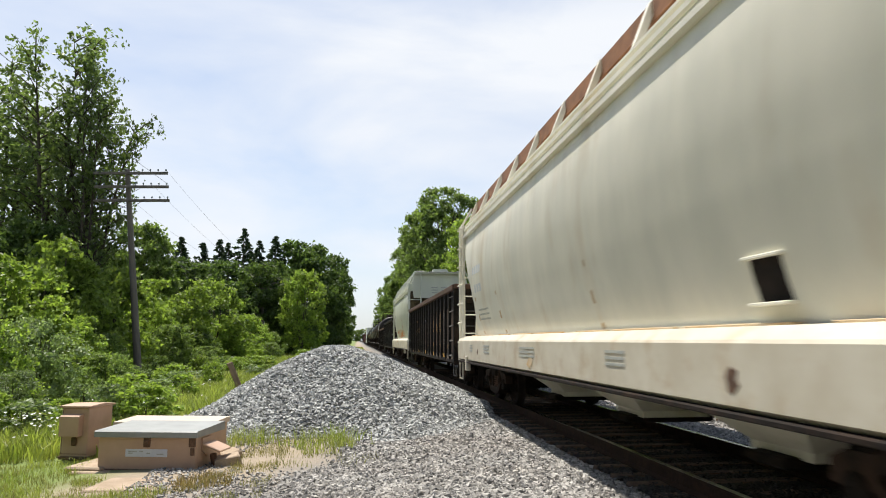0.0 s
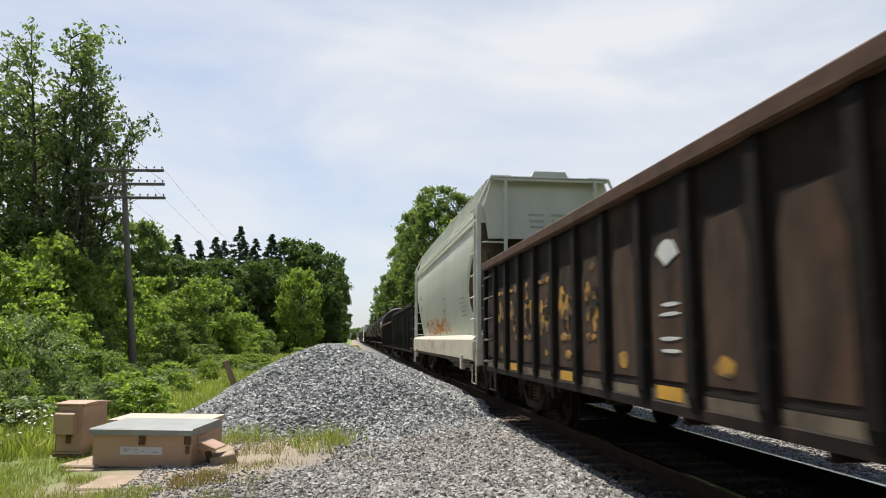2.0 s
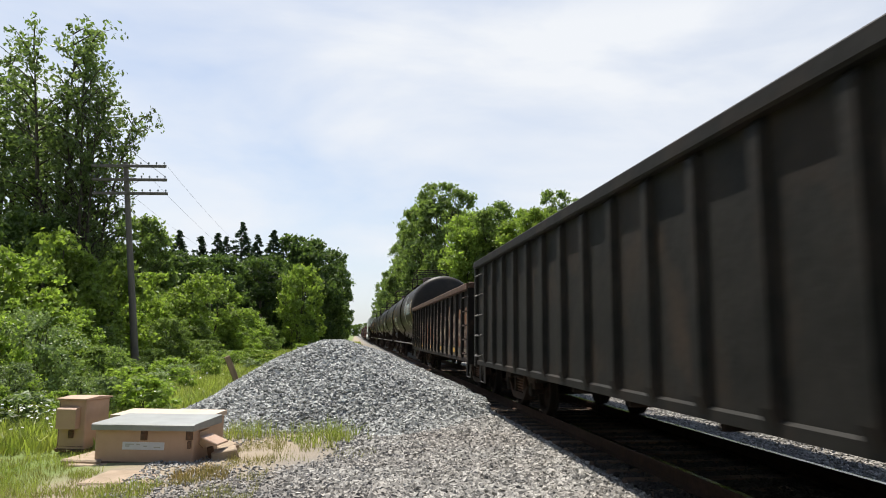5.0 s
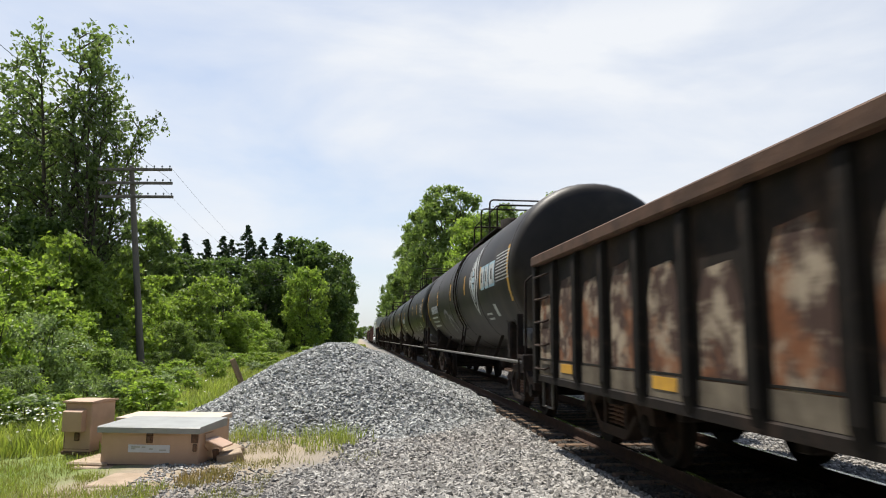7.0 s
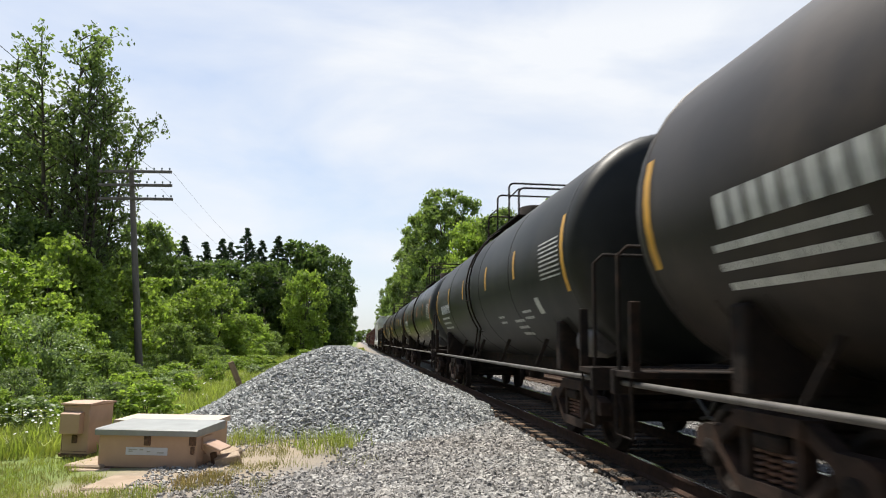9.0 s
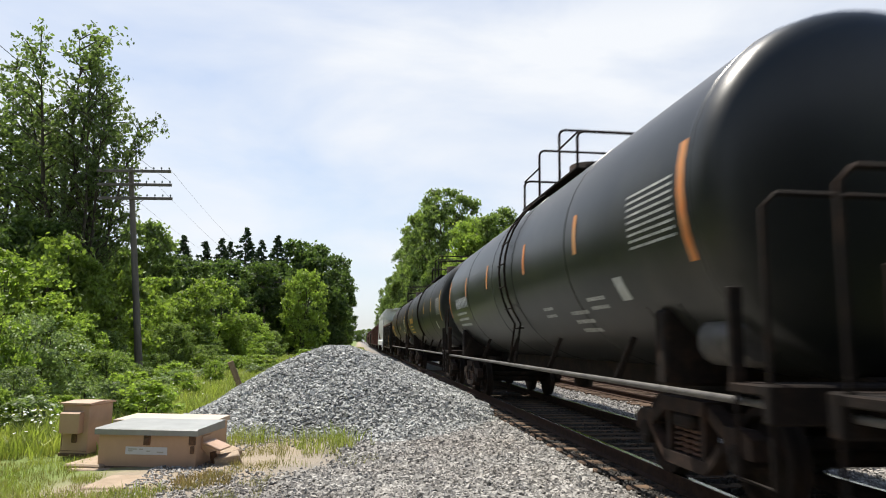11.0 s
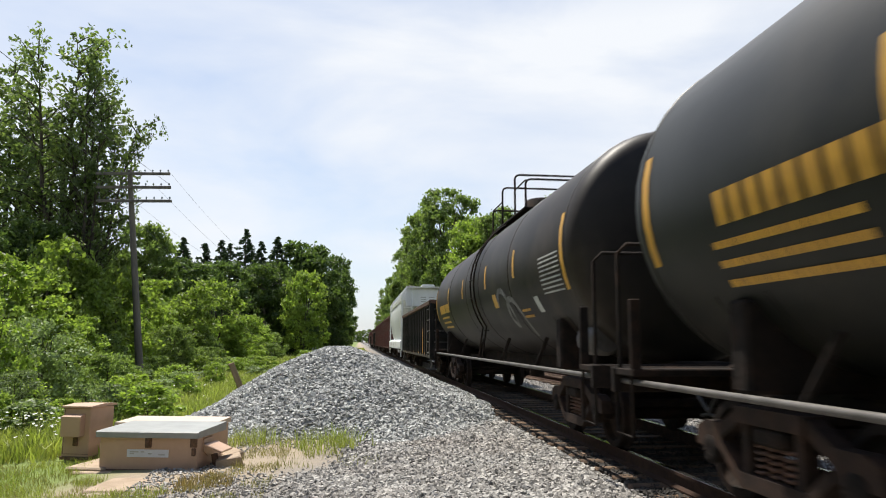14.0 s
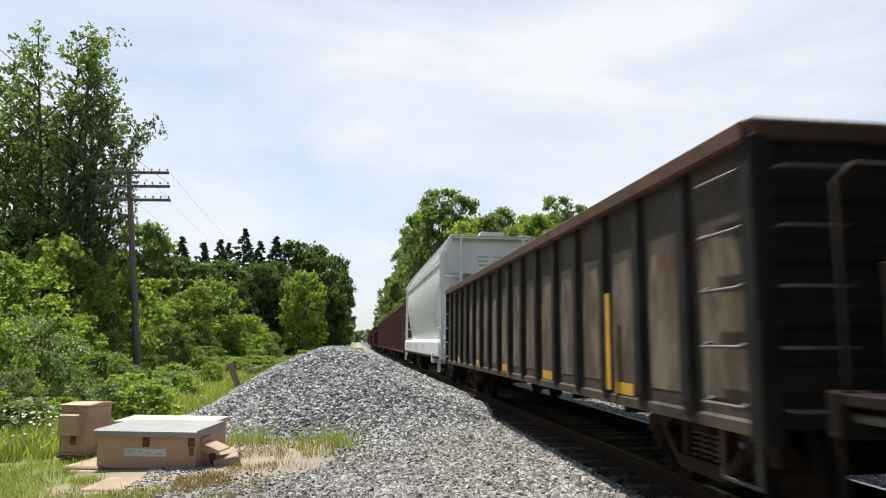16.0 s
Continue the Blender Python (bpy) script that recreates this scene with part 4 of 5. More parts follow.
strokes, loops = [], []
for i in range(16):
    y0, k = L - 3.5 - i * .37, i % 4
    top = 1.98 + g.uniform(-.1, .12) - .012 * i
    if k == 0:
        strokes.append([(y0 + .1, 1.50), (y0 + .06, 1.75), (y0 + .02, top), (y0 - .12, 1.7), (y0 - .25, top - .05), (y0 - .3, 1.55)])
    elif k == 1:
        strokes.append([(y0 + .05 + .17 * math.cos(t), 1.72 + .2 * math.sin(t)) for t in np.linspace(.4, 5.6, 9)])
    elif k == 2:
        strokes.append([(y0 + .1, top), (y0 - .02, 1.9), (y0 - .1, 1.62), (y0 - .26, 1.52), (y0 - .3, 1.66)])
    else:
        strokes.append([(y0 - .1, 1.52), (y0 - .1, top), (y0 - .26, top - .02), (y0 - .22, 1.76), (y0 - .08, 1.74)])
scrawl(car, ORANGE, strokes, "hand-sprayed orange stroke", .05)
scrawl(car, ORANGE, [wander(L - 4.6, 1.55, 8, -.4, .0), wander(L - 3.4, 1.86, 6, -.16, .0), wander(L - 6.4, 1.78, 7, -.3, .0), wander(L - 5.6, 1.66, 9, -.28, .0)], "hand-sprayed orange stroke", .045)
scrawl(car, RUST_STREAK, [[(L - 8.7, 2.2), (L - 8.75, 1.95), (L - 8.8, 1.66)]], "ochre streak", .10)
scrawl(car, PINK_PALE, [[(L - 8.95, 2.36), (L - 9.2, 2.34)], [(L - 8.95, 2.24), (L - 9.2, 2.22)]], "pale pink patch", .07)
scrawl(car, RED_PAINT, [[(L - 8.85, 2.46), (L - 9.25, 2.48)], [(L - 8.9, 2.13), (L - 9.22, 2.10)], [(L - 4.0, 2.22), (L - 4.08, 2.20)]], "red sprayed line", .022)
scrawl(car, RUST_STREAK, [[(L - 5.9, 3.5), (L - 5.93, 3.0), (L - 5.95, 2.5)]], "faint ochre run", .05)
for yy, zz, w, h in ((L - 4.9, 1.15, .10, .22), (L - 5.05, 1.03, .22, .06), (L - 7.3, 1.18, .12, .2), (L - 7.55, 1.06, .25, .07), (L - 6.4, 1.27, .5, .05)):
    part("spray_stroke", Builder().prism(splash(g, yy, zz, w, h, 9, .35), 0, -1.664, -1.658), ORANGE, car, "orange spray on the sill")


def hop_bars(car, y, z, w, h, n, row, mat, label):
    b = Builder()
    for k in range(n):
        yy = y
        while yy < y + w:
            d = g.uniform(.7, 1.5) * h
            zz = z - k * row
            b.loft([[(hop_x(q), yy, q), (hop_x(q), min(yy + d, y + w), q)] for q in (zz - h / 2, zz + h / 2)], closed=False, caps=False)
            yy += d + .35 * h
    tagged(part("stencil", b, mat, car, label), kind="stuff")


for (car, L) in (hopper_a, LA), (hopper_c, LC), (hopper_w, LW):
    ink = FADED_BLUE if car is hopper_a else STENCIL_DARK
    hop_bars(car, L - 2.9, 2.85, 1.0, .17, 1, .3, ink, "row of stencilled characters reduced to bars")
    hop_bars(car, L - 2.9, 2.45, .8, .17, 1, .3, ink, "row of stencilled characters reduced to bars")
    hop_bars(car, L - 3.3, 1.98, 1.1, .035, 3, .10, STENCIL_DARK, "lines of small stencilling")
    if car is not hopper_a:
        hop_bars(car, -L + 2.1, 2.3, .8, .04, 5, .10, STENCIL_DARK, "lines of small stencilling")
    b = Builder()
    for yy, w in ((L - 2.2, .3), (L - 4.0, .6), (L - 7.2, .9), (0.5 - L * .4, .5)):
        for k in range(3):
            b.prism(rect(yy, 1.22 - k * .06, w, .028), 0, -1.666, -1.658)
    tagged(part("stencil", b, STENCIL_DARK, car, "lines of small stencilling on the sill"), kind="stuff")
    b = Builder()
    for s in (-.45, .05):
        for k in range(3):
            b.prism([(s + k * .02, 3.95 - k * .13), (s + .34, 3.95 - k * .13), (s + .34, 4.0 - k * .13), (s + k * .02, 4.0 - k * .13)], 1, -L + .206, -L + .217)
    tagged(part("stencil", b, STENCIL_DARK, car, "stencilling on the end sheet"), kind="stuff")
# the cream hopper's rust streaks and dark placard frame
car, L = hopper_a, LA
for y0 in (L - 2.05, L - 4.3, L - 9.5):
    scrawl(car, RUST_STREAK, [[(y0, 2.15 + g.uniform(-.1, .2)), (y0 - .05, 1.8), (y0 - .1, 1.46)]], "streak of rust", .055)
for k in range(9):
    yy = -L + 1.2 + k * 1.65
    part("rust_line", Builder().box((-1.425, yy, 1.418), (-1.345, yy + g.uniform(.7, 1.6), 1.444), .004), RUST_STREAK, car, "rusty seam above the sill")
for yy, zz, w, h in ((-L + 3.2, 1.08, .16, .20), (L - 3.0, 1.10, .10, .12), (L - 7.4, 1.02, .30, .14)):
    part("stain", Builder().prism(splash(g, yy, zz, w, h, 12, .35), 0, -1.664, -1.658), LOCK_RUST if w < .2 else RUST_STREAK, car, "dark rust stain on the sill")
b = Builder()
b.loft([[(hop_x(z), L - 13.16, z), (hop_x(z), L - 12.80, z)] for z in (1.58, 1.72, 1.87)], closed=False, caps=False)
part("placard_holder", b, STEEL_DARK, car, "dark square placard holder")
part("placard_rail", Builder().box((-1.455, L - 13.2, 1.555), (-1.385, L - 12.76, 1.58), .005), HOP_WARM, car)
part("placard_rail", Builder().box((-1.495, L - 13.2, 1.87), (-1.41, L - 12.76, 1.895), .005), HOP_WARM, car)

# gondolas: arches of faded paint between the ribs, painted where sun reaches the sheet
SILL_PALE = material("sill_chalky_tan", (0.19, 0.16, 0.12), (0.075, 0.062, 0.047), 2.0, 0.8, third=(0.10, 0.06, 0.035), third_scale=1.6, third_amount=0.6, spec=0.15)
# scuffed brown, lighter than the sheet to paint its sunlit part
PANEL_BROWN = material("panel_sunlit_scuffed_brown", (0.078, 0.052, 0.037), (0.026, 0.019, 0.015), 2.4, 0.8, third=(0.13, 0.072, 0.043), third_scale=1.5, third_amount=0.6, spec=0.15, bump=0.3,
                       bump_scale=10, stretch=(1, 1, 0.5))
for car, L, n, top, tints, seed in ((gon_b, LB, 16, 2.80, (GRAF_YELLOW, None), 5), (gon_e, LE, 15, 2.52, (GRAF_PALE, GRAF_YELLOW), 9), (gon_f, LF, 16, 2.80, (GRAF_PALE, None), 12)):
    q = random.Random(seed)
    gap = (2 * L - 1.9) / (n - 1)
    for k in range(-1, n):
        yy = -L + .95 + gap * (k + .5) if 0 <= k < n - 1 else math.copysign(L - .46, k)
        if tints[0] is GRAF_PALE:
            h = q.uniform(.9, 1.2) if car is gon_e else 1.15
            z0 = .95
            arch = [(yy - gap * .32, z0), (yy + gap * .32, z0), (yy + gap * .33, z0 + h * .75), (yy + gap * .2, z0 + h), (yy - gap * .18, z0 + h * 1.03), (yy - gap * .33, z0 + h * .7)]
            if car is gon_e or k < 12:
                decal(car, "faded_panel", GRAF_PALE if car is gon_e else PANEL_TAN, arch, -1.5580, "faded paint arch standing for the sunlit panel")
            if car is gon_e:
                decal(car, "sill_patch", SILL_PALE, rect(yy, .935, gap * .74, .19), -1.5640, "pale weathered strip")
                decal(car, "sill_seam", GON_BLACK, rect(yy, 1.05, gap * .74, .02), -1.5660)
        else:
            arch = [(yy - gap * .33, 1.0), (yy + gap * .33, 1.0), (yy + gap * .34, 1.95), (yy + gap * .22, 2.2), (yy - gap * .2, 2.22), (yy - gap * .34, 1.92)]
            decal(car, "faded_panel", PANEL_BROWN, arch, -1.5585, "scuffed brown arch standing for the sunlit panel")
            decal(car, "sill_patch", PANEL_TAN, rect(yy, .84, gap * .76, .17), -1.5640, "pale weathered strip")
            decal(car, "sill_seam", GON_BLACK, rect(yy, .945, gap * .76, .025), -1.5660)
            if k in (2, 3, 4):
                for j, (dy, zz, w, h) in enumerate(((-.06, 2.18, .34, .42), (.04, 1.86, .42, .34), (-.02, 1.64, .40, .12), (.06, 1.22, .22, .2))):
                    decal(car, "spray_patch", GRAF_YELLOW, splash(q, yy + dy * gap, zz, w, h, 15, .16), -1.5620 - .001 * j, "worn ochre sprayed patch")
                for j in range(3):
                    decal(car, "dark_stroke", GON_BLACK, splash(q, yy + q.uniform(-.1, .1), 1.72 + .22 * j, q.uniform(.25, .42), .03, 9, .3), -1.5680 - .001 * j, "dark stroke over the paint")
            elif k > 8 and k < n - 1:
                for j in range(6):
                    big = j < 3
                    decal(car, "spray_patch", GRAF_YELLOW, splash(q, yy + q.uniform(-.18, .18), q.uniform(1.6, 1.9) if big else q.choice((2.12, 1.36, 1.15)), q.uniform(.12, .3) if big else q.uniform(.1, .3), q.uniform(.25, .5) if big else q.uniform(.05, .12), 15, .3), -1.562 - .001 * j, "worn ochre sprayed patch")
                for j in range(5):
                    decal(car, "dark_stroke", GON_BLACK, splash(q, yy + q.uniform(-.2, .2), q.uniform(1.5, 1.95), q.uniform(.04, .25), q.uniform(.04, .2), 9, .3), -1.570 - .001 * j, "dark stroke over the paint")
            elif k in (1, 7):
                for j, zz in enumerate((1.62, 1.54, 1.34, 1.24, 2.05)):
                    decal(car, "spray_patch", CHALK if k == 1 else FADED_BLUE, splash(q, yy - .04, zz, .34, .035 if j < 4 else .22, 9, .25), -1.5620 - .001 * j, "pale sprayed stroke")
            elif k % 2 == 0:
                decal(car, "spray_patch", GRAF_YELLOW, splash(q, yy + .05, 1.14, .24, .16, 9, .2), -1.5620, "worn ochre sprayed patch")
        if k % 3 == 1:
            decal(car, "reflector_strip", YELLOW, rect(yy, .90 if car is not gon_e else .965, gap * .5, .11), -1.5690, "yellow reflective strip")
decal(gon_f, "reflector_strip", YELLOW, rect(-LF + 2.55, 1.35, .11, .95), -1.63, "upright yellow strip on a rib")

# ---- cabinets beside the line ----
def turned_at(x, y, z, deg):
    return pose(x, y, z, 0, 0, deg)


slab = thing("concrete_slab", turned_at(-2.62, 10.45, -0.446, -11), "weathered concrete base under the low cabinet", "slab")
part("slab_block", Builder().box((-.95, -.80, 0), (.70, 1.15, .075), .015), SLAB_TAN, slab)
front = thing("concrete_slab", turned_at(-2.30, 8.85, -0.395, -7), "tan slab lying in the dry grass before the cabinet", "slab")
part("slab_block", Builder().box((-.72, -.42, 0), (.50, .36, .05), .02), PLANK_PINK, front)
side = thing("concrete_slab", turned_at(-3.45, 10.2, -0.385, -14), "broken slab beside the cabinets", "slab")
part("slab_block", Builder().box((-.32, -.28, 0), (.22, .45, .055), .02), SLAB_TAN, side)
for x, y, r, s in ((-1.72, 10.05, 14, 1.0), (-1.80, 10.65, 40, .8)):
    st = thing("loose_slab", pose(x, y, -.345, 4, -9, r), "loose tan concrete block tipped on the gravel", "block", "loose blocks")
    b = Builder().box((-.17 * s, -.16 * s, -.02), (.17 * s, .16 * s, .12 * s), .02)
    b.v = [(p[0] + rng.uniform(-.02, .02), p[1] + rng.uniform(-.02, .02), p[2] + rng.uniform(-.012, .012)) for p in b.v]
    part("block", b, SLAB_TAN, st)

low = thing("equipment_cabinet", turned_at(-2.735, 9.86, -0.372, -11), "low tan battery cabinet with a grey lid", "cabinet", "trackside cabinets")
part("body", Builder().box((-.67, 0, 0), (.67, .84, .435), .012), BOX_TAN, low)
part("lid", Builder().prism([(-.06, .43), (-.06, .50), (-.04, .515), (.90, .545), (.90, .46), (.885, .43)], 0, -.70, .70), LID_GREY, low, "overhanging grey steel lid")
part("plinth", Builder().box((-.69, -.02, -.03), (.69, .86, .02), .008), LOCK_RUST, low)
part("label_plate", Builder().box((-.29, -.006, .175), (.28, .002, .275), .002), LABEL_PALE, low, "pale printed strip")
b = Builder()
for x0, w, z in ((-.25, .12, .245), (-.10, .05, .245), (-.25, .06, .222), (.0, .05, .222), (.14, .09, .21)):
    b.box((x0, -.009, z - .008), (x0 + w, -.005, z + .008), .001)
part("label_print", b, STENCIL_DARK, low)
part("hasp", Builder().box((-.045, -.022, .30), (.045, .002, .425), .006).box((-.03, -.045, .32), (.03, -.02, .39), .008), LOCK_RUST, low, "rusty hasp and padlock")
part("corner_latch", Builder().box((.57, -.02, .31), (.665, .002, .43), .006).box((.60, -.04, .20), (.65, .0, .30), .01), LOCK_RUST, low, "rusty latch")
hood = Builder().prism([(.16, .40), (.46, .40), (.46, .20), (.30, .16), (.16, .24)], 0, .668, .69)
hood.box((.67, .12, .22), (.93, .50, .25), .008, Matrix.Translation((.0, 0, .36)) @ Matrix.Rotation(radians(22), 4, "Y"))
part("vent_hood", hood, BOX_TAN, low, "sloping sheet hood on the end")
part("conduit", Builder().tube([(.78, .30, .18), (.80, .32, .02), (.86, .36, -.06)], .045, 10), LOCK_RUST, low, "dark rusty conduit")

back = thing("equipment_cabinet", turned_at(-2.80, 10.86, -0.372, -11), "second low tan cabinet behind the first", "cabinet", "trackside cabinets")
part("body", Builder().box((-.72, 0, 0), (.72, .62, .46), .012), BOX_TAN, back)
part("lid", Builder().prism([(-.03, .46), (-.03, .51), (.65, .535), (.65, .46)], 0, -.75, .75), BOX_PALE, back, "flat sun-bleached tan steel lid")
part("hinge", Builder().tube([(-.6, .63, .49), (.6, .63, .49)], .012, 6), LOCK_RUST, back)

tall = thing("equipment_cabinet", turned_at(-4.07, 10.97, -0.37, -14), "upright tan signal cabinet standing in weeds", "cabinet", "trackside cabinets")
part("body", Builder().box((-.215, 0, 0), (.215, .58, .72), .012), BOX_TAN, tall)
part("lid", Builder().prism([(-.03, .72), (-.03, .745), (.29, .765), (.61, .745), (.61, .72)], 0, -.24, .24), BOX_TAN, tall, "slightly peaked steel top")
part("meter_box", Builder().prism([(-.11, .32), (-.11, .60), (-.09, .615), (.005, .63), (.005, .32)], 0, -.17, .13), BOX_TAN, tall, "small box on the door")
part("padlock", Builder().box((-.03, -.03, .18), (.05, .0, .30), .01), LOCK_RUST, tall, "rusty padlock")
part("door_seam", Builder().box((-.205, -.004, .06), (.205, .002, .066), .001).box((-.195, -.004, .06), (-.189, .002, .69), .001), LOCK_RUST, tall)
part("plinth", Builder().box((-.23, -.015, -.02), (.23, .60, .03), .006), LOCK_RUST, tall)

# ---- utility poles ----
def utility_pole(x, y, z, height, lean, label, pins):
    p = thing("utility_pole", pose(x, y, z, 0, lean, 0), label, "utility pole", "telegraph poles")
    part("post", Builder().tube([(0, 0, -.3), (0, 0, height * .5), (0, 0, height)], [.19, .155, .12], 12), POLE_WOOD, p)
    ends = []
    for k in range(3):
        z = height - .22 - k * .71
        m = Matrix.Translation((.1, -.14, z)) @ pose(0, 0, 0, 0, -lean - .6, -4)
        arm = part("crossarm", Builder().box((-1.75, -.055, -.07), (1.95, .055, .07), .012), POLE_WOOD, p, "grey timber crossarm", m)
        for j in range(pins):
            xx = -1.65 + j * 3.5 / (pins - 1)
            if abs(xx) < .2:
                continue
            part("insulator", Builder().tube([(xx, 0, .06), (xx, 0, .12), (xx, 0, .13), (xx, 0, .20), (xx, 0, .22)], [.014, .014, .045, .038, .01], 8), GLASS_INS, arm, "glass insulator on a pin")
            if k < 2 and j in (0, 2, pins - 3, pins - 1):
                ends.append(p.matrix_basis @ m @ Vector((xx, 0, .18)))
        for s in (-1, 1):
            part("arm_brace", Builder().tube([(s * .75, -.15, z - .05), (0, -.13, z - .42)], .014, 5), POLE_WOOD, p)
    return p, ends


pole_1, ends_1 = utility_pole(-10.68, 36.4, -.62, 10.65, -6.0, "weathered telegraph pole with three crossarms, leaning", 10)
pole_2, ends_2 = utility_pole(-12.0, 92.0, -.8, 10.4, -1.5, "telegraph pole farther along the line", 10)
pole_3, ends_3 = utility_pole(-11.0, 150.0, -.8, 10.2, 1.0, "distant telegraph pole before dark trees", 10)


def wire(a, b, sag, r=.009):
    pts = [Vector(a).lerp(Vector(b), f) - Vector((0, 0, sag * 4 * f * (1 - f))) for f in np.linspace(0, 1, 15)]
    w = new("overhead_wire", Builder().tube(pts, r, 4).mesh("overhead_wire"))
    w.data.materials.append(WIRE_M)
    tagged(w, "thin dark line wire between poles", "wire", "line wires")


for a, b in list(zip(ends_1, ends_2))[::3]:
    wire(a, b, .9, .005)
for a in ends_1[1::3]:
    wire(a, (a.x + 1.0, -20, a.z + .5), .7)
top = pole_1.matrix_basis @ Vector((0, 0, 8.3))
wire(top, (top.x + 6.2, top.y + 17, -.6), 0, .010)

stub = thing("stub_post", pose(-4.03, 25.6, -.46, 0, -23, 12), "short leaning timber post, grey and split", "post")
part("timber", Builder().box((-.10, -.10, -.25), (.10, .10, 1.10), .02), STUB_WOOD, stub)
marker = thing("marker_post", pose(-5.6, 92, -.5), "small white marker post in the grass", "post")
part("plate", Builder().box((-.35, -.05, .0), (.35, .05, 1.15), .03), LABEL_PALE, marker)


# ---- crushed stone ----
def stones(name, xs, ys, zs, sizes, mat, seed):
    """Many broken stones in one mesh: squashed, jittered octahedra."""
    r = np.random.RandomState(seed)
    n = len(xs)
    base = np.array([[1, 0, 0], [0, 1, 0], [-1, 0, 0], [0, -1, 0], [.25, .2, .8], [-.1, -.2, -.8]], float)
    v = base[None] * r.uniform(.65, 1.25, (n, 6, 3)) + r.uniform(-.22, .22, (n, 6, 3))
    q = r.normal(size=(n, 4))
    q /= np.linalg.norm(q, axis=1)[:, None]
    w, x, y, z = q.T
    R = np.stack([1 - 2 * (y * y + z * z), 2 * (x * y - z * w), 2 * (x * z + y * w), 2 * (x * y + z * w), 1 - 2 * (x * x + z * z), 2 * (y * z - x * w), 2 * (x * z - y * w), 2 * (y * z + x * w), 1 - 2 * (x * x + y * y)], 1).reshape(n, 3, 3)
    v = np.einsum("nij,nkj->nki", R, v * sizes[:, None, None])
    v[:, :, 2] *= .8
    v += np.stack([xs, ys, zs], 1)[:, None]
    f = np.array([[0, 1, 4], [1, 2, 4], [2, 3, 4], [3, 0, 4], [1, 0, 5], [2, 1, 5], [3, 2, 5], [0, 3, 5]])
    faces = (f[None] + 6 * np.arange(n)[:, None, None]).reshape(-1, 3)
    return raw_mesh(name, v.reshape(-1, 3), faces, mat)


def scatter(n, x0, x1, y0, y1, seed):
    """Places strewn more thickly towards the near end."""
    r = np.random.RandomState(seed)
    return r.uniform(x0, x1, n), y0 * (y1 / y0) ** r.uniform(0, 1, n), r


def loose(parent, name, mat, n, x0, x1, y0, y1, size, height, seed):
    """Stones near the camera that can be picked up one by one."""
    meshes = [stones("stone", np.zeros(1), np.zeros(1), np.zeros(1), np.ones(1), mat, seed + k) for k in range(8)]
    xs, ys, r = scatter(n, x0, x1, y0, y1, seed)
    zs = height(xs, ys)
    for i in range(n):
        s = size * r.uniform(.75, 1.35)
        part("stone", meshes[i % 8], None, parent, m=Matrix.LocRotScale((xs[i], ys[i], zs[i] + s * .35), Euler(r.uniform(0, 6.28, 3)), (s, s, s * .8)))


ballast = thing("ballast_bed", pose(0, 0, 0), "grey crushed stone shoulder beside the track", "ballast")
xs, ys, r = scatter(70000, -1.2, 2.86, 5.2, 40, 21)
keep = (((xs + 1.0) / .95) ** 2 + ((ys - 10.5) / 1.5) ** 2 > .6 + .6 * r.rand(len(xs))) & (xs > -.25 - .35 * np.sin(ys * .9) - .3 * r.rand(len(xs))) & ((pile_height(xs, ys) < ground_height(xs, ys) + .14) | (ys < 12))
xs, ys = xs[keep], ys[keep]
sz = .037 * r.uniform(.55, 1.45, len(xs)) * np.where(ys > 16, 1.15, 1)
tagged(part("stone_layer", stones("stone_layer", xs, ys, ground_height(xs, ys) + sz * .3, sz, STONE, 5), None, ballast), kind="stuff")
# stones between the rails, the train's shade put into their colour
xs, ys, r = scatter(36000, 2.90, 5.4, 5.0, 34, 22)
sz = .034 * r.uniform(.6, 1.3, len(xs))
tagged(part("stone_crib", stones("stone_crib", xs, ys, ground_height(xs, ys) + .028 + sz * .2, sz, STONE_OILY_SHADE, 6), None, ballast), kind="stuff")
xs, ys, r = scatter(20000, 5.4, 9.6, 7.0, 40, 23)
sz = .032 * r.uniform(.6, 1.3, len(xs))
tagged(part("stone_between", stones("stone_between", xs, ys, ground_height(xs, ys) + sz * .3, sz, STONE, 7), None, ballast), kind="stuff")
xs, ys, r = scatter(9000, -2.6, 0.1, 6.2, 13, 24)
keep = ((xs + 1.1) / 1.0) ** 2 + ((ys - 10.5) / 1.6) ** 2 > .3 + 1.2 * r.rand(len(xs))
xs, ys = xs[keep], ys[keep]
sz = .021 * r.uniform(.5, 1.5, len(xs))
tagged(part("stone_strewn", stones("stone_strewn", xs, ys, ground_height(xs, ys) + sz * .3, sz, STONE, 8), None, ballast), kind="stuff")
loose(ballast, "stone", STONE_PART, 280, -.1, 2.5, 5.3, 8.0, .032, ground_height, 40)

heap = thing("ballast_heap", pose(0, 0, 0), "long heap of fresh blue-grey crushed stone", "stone heap")
gx, gy = np.meshgrid(np.linspace(-4.2, 2.8, 90), np.linspace(11.0, 29.0, 200))
gz = np.maximum(pile_height(gx, gy), ground_height(gx, gy) - .12) + .012 * np.sin(31 * gx) * np.sin(27 * gy)
ii, jj = np.meshgrid(np.arange(199), np.arange(89), indexing="ij")
aa = (ii * 90 + jj).ravel()
part("core", raw_mesh("core", np.stack([gx, gy, gz], -1).reshape(-1, 3), np.stack([aa, aa + 1, aa + 91, aa + 90], 1), STONE_PILE, True), None, heap)
xs, ys, r = scatter(76000, -4.0, 2.78, 11.4, 28, 31)
zz = pile_height(xs, ys)
keep = zz > ground_height(xs, ys) - .06
zz = np.maximum(zz, ground_height(xs, ys))
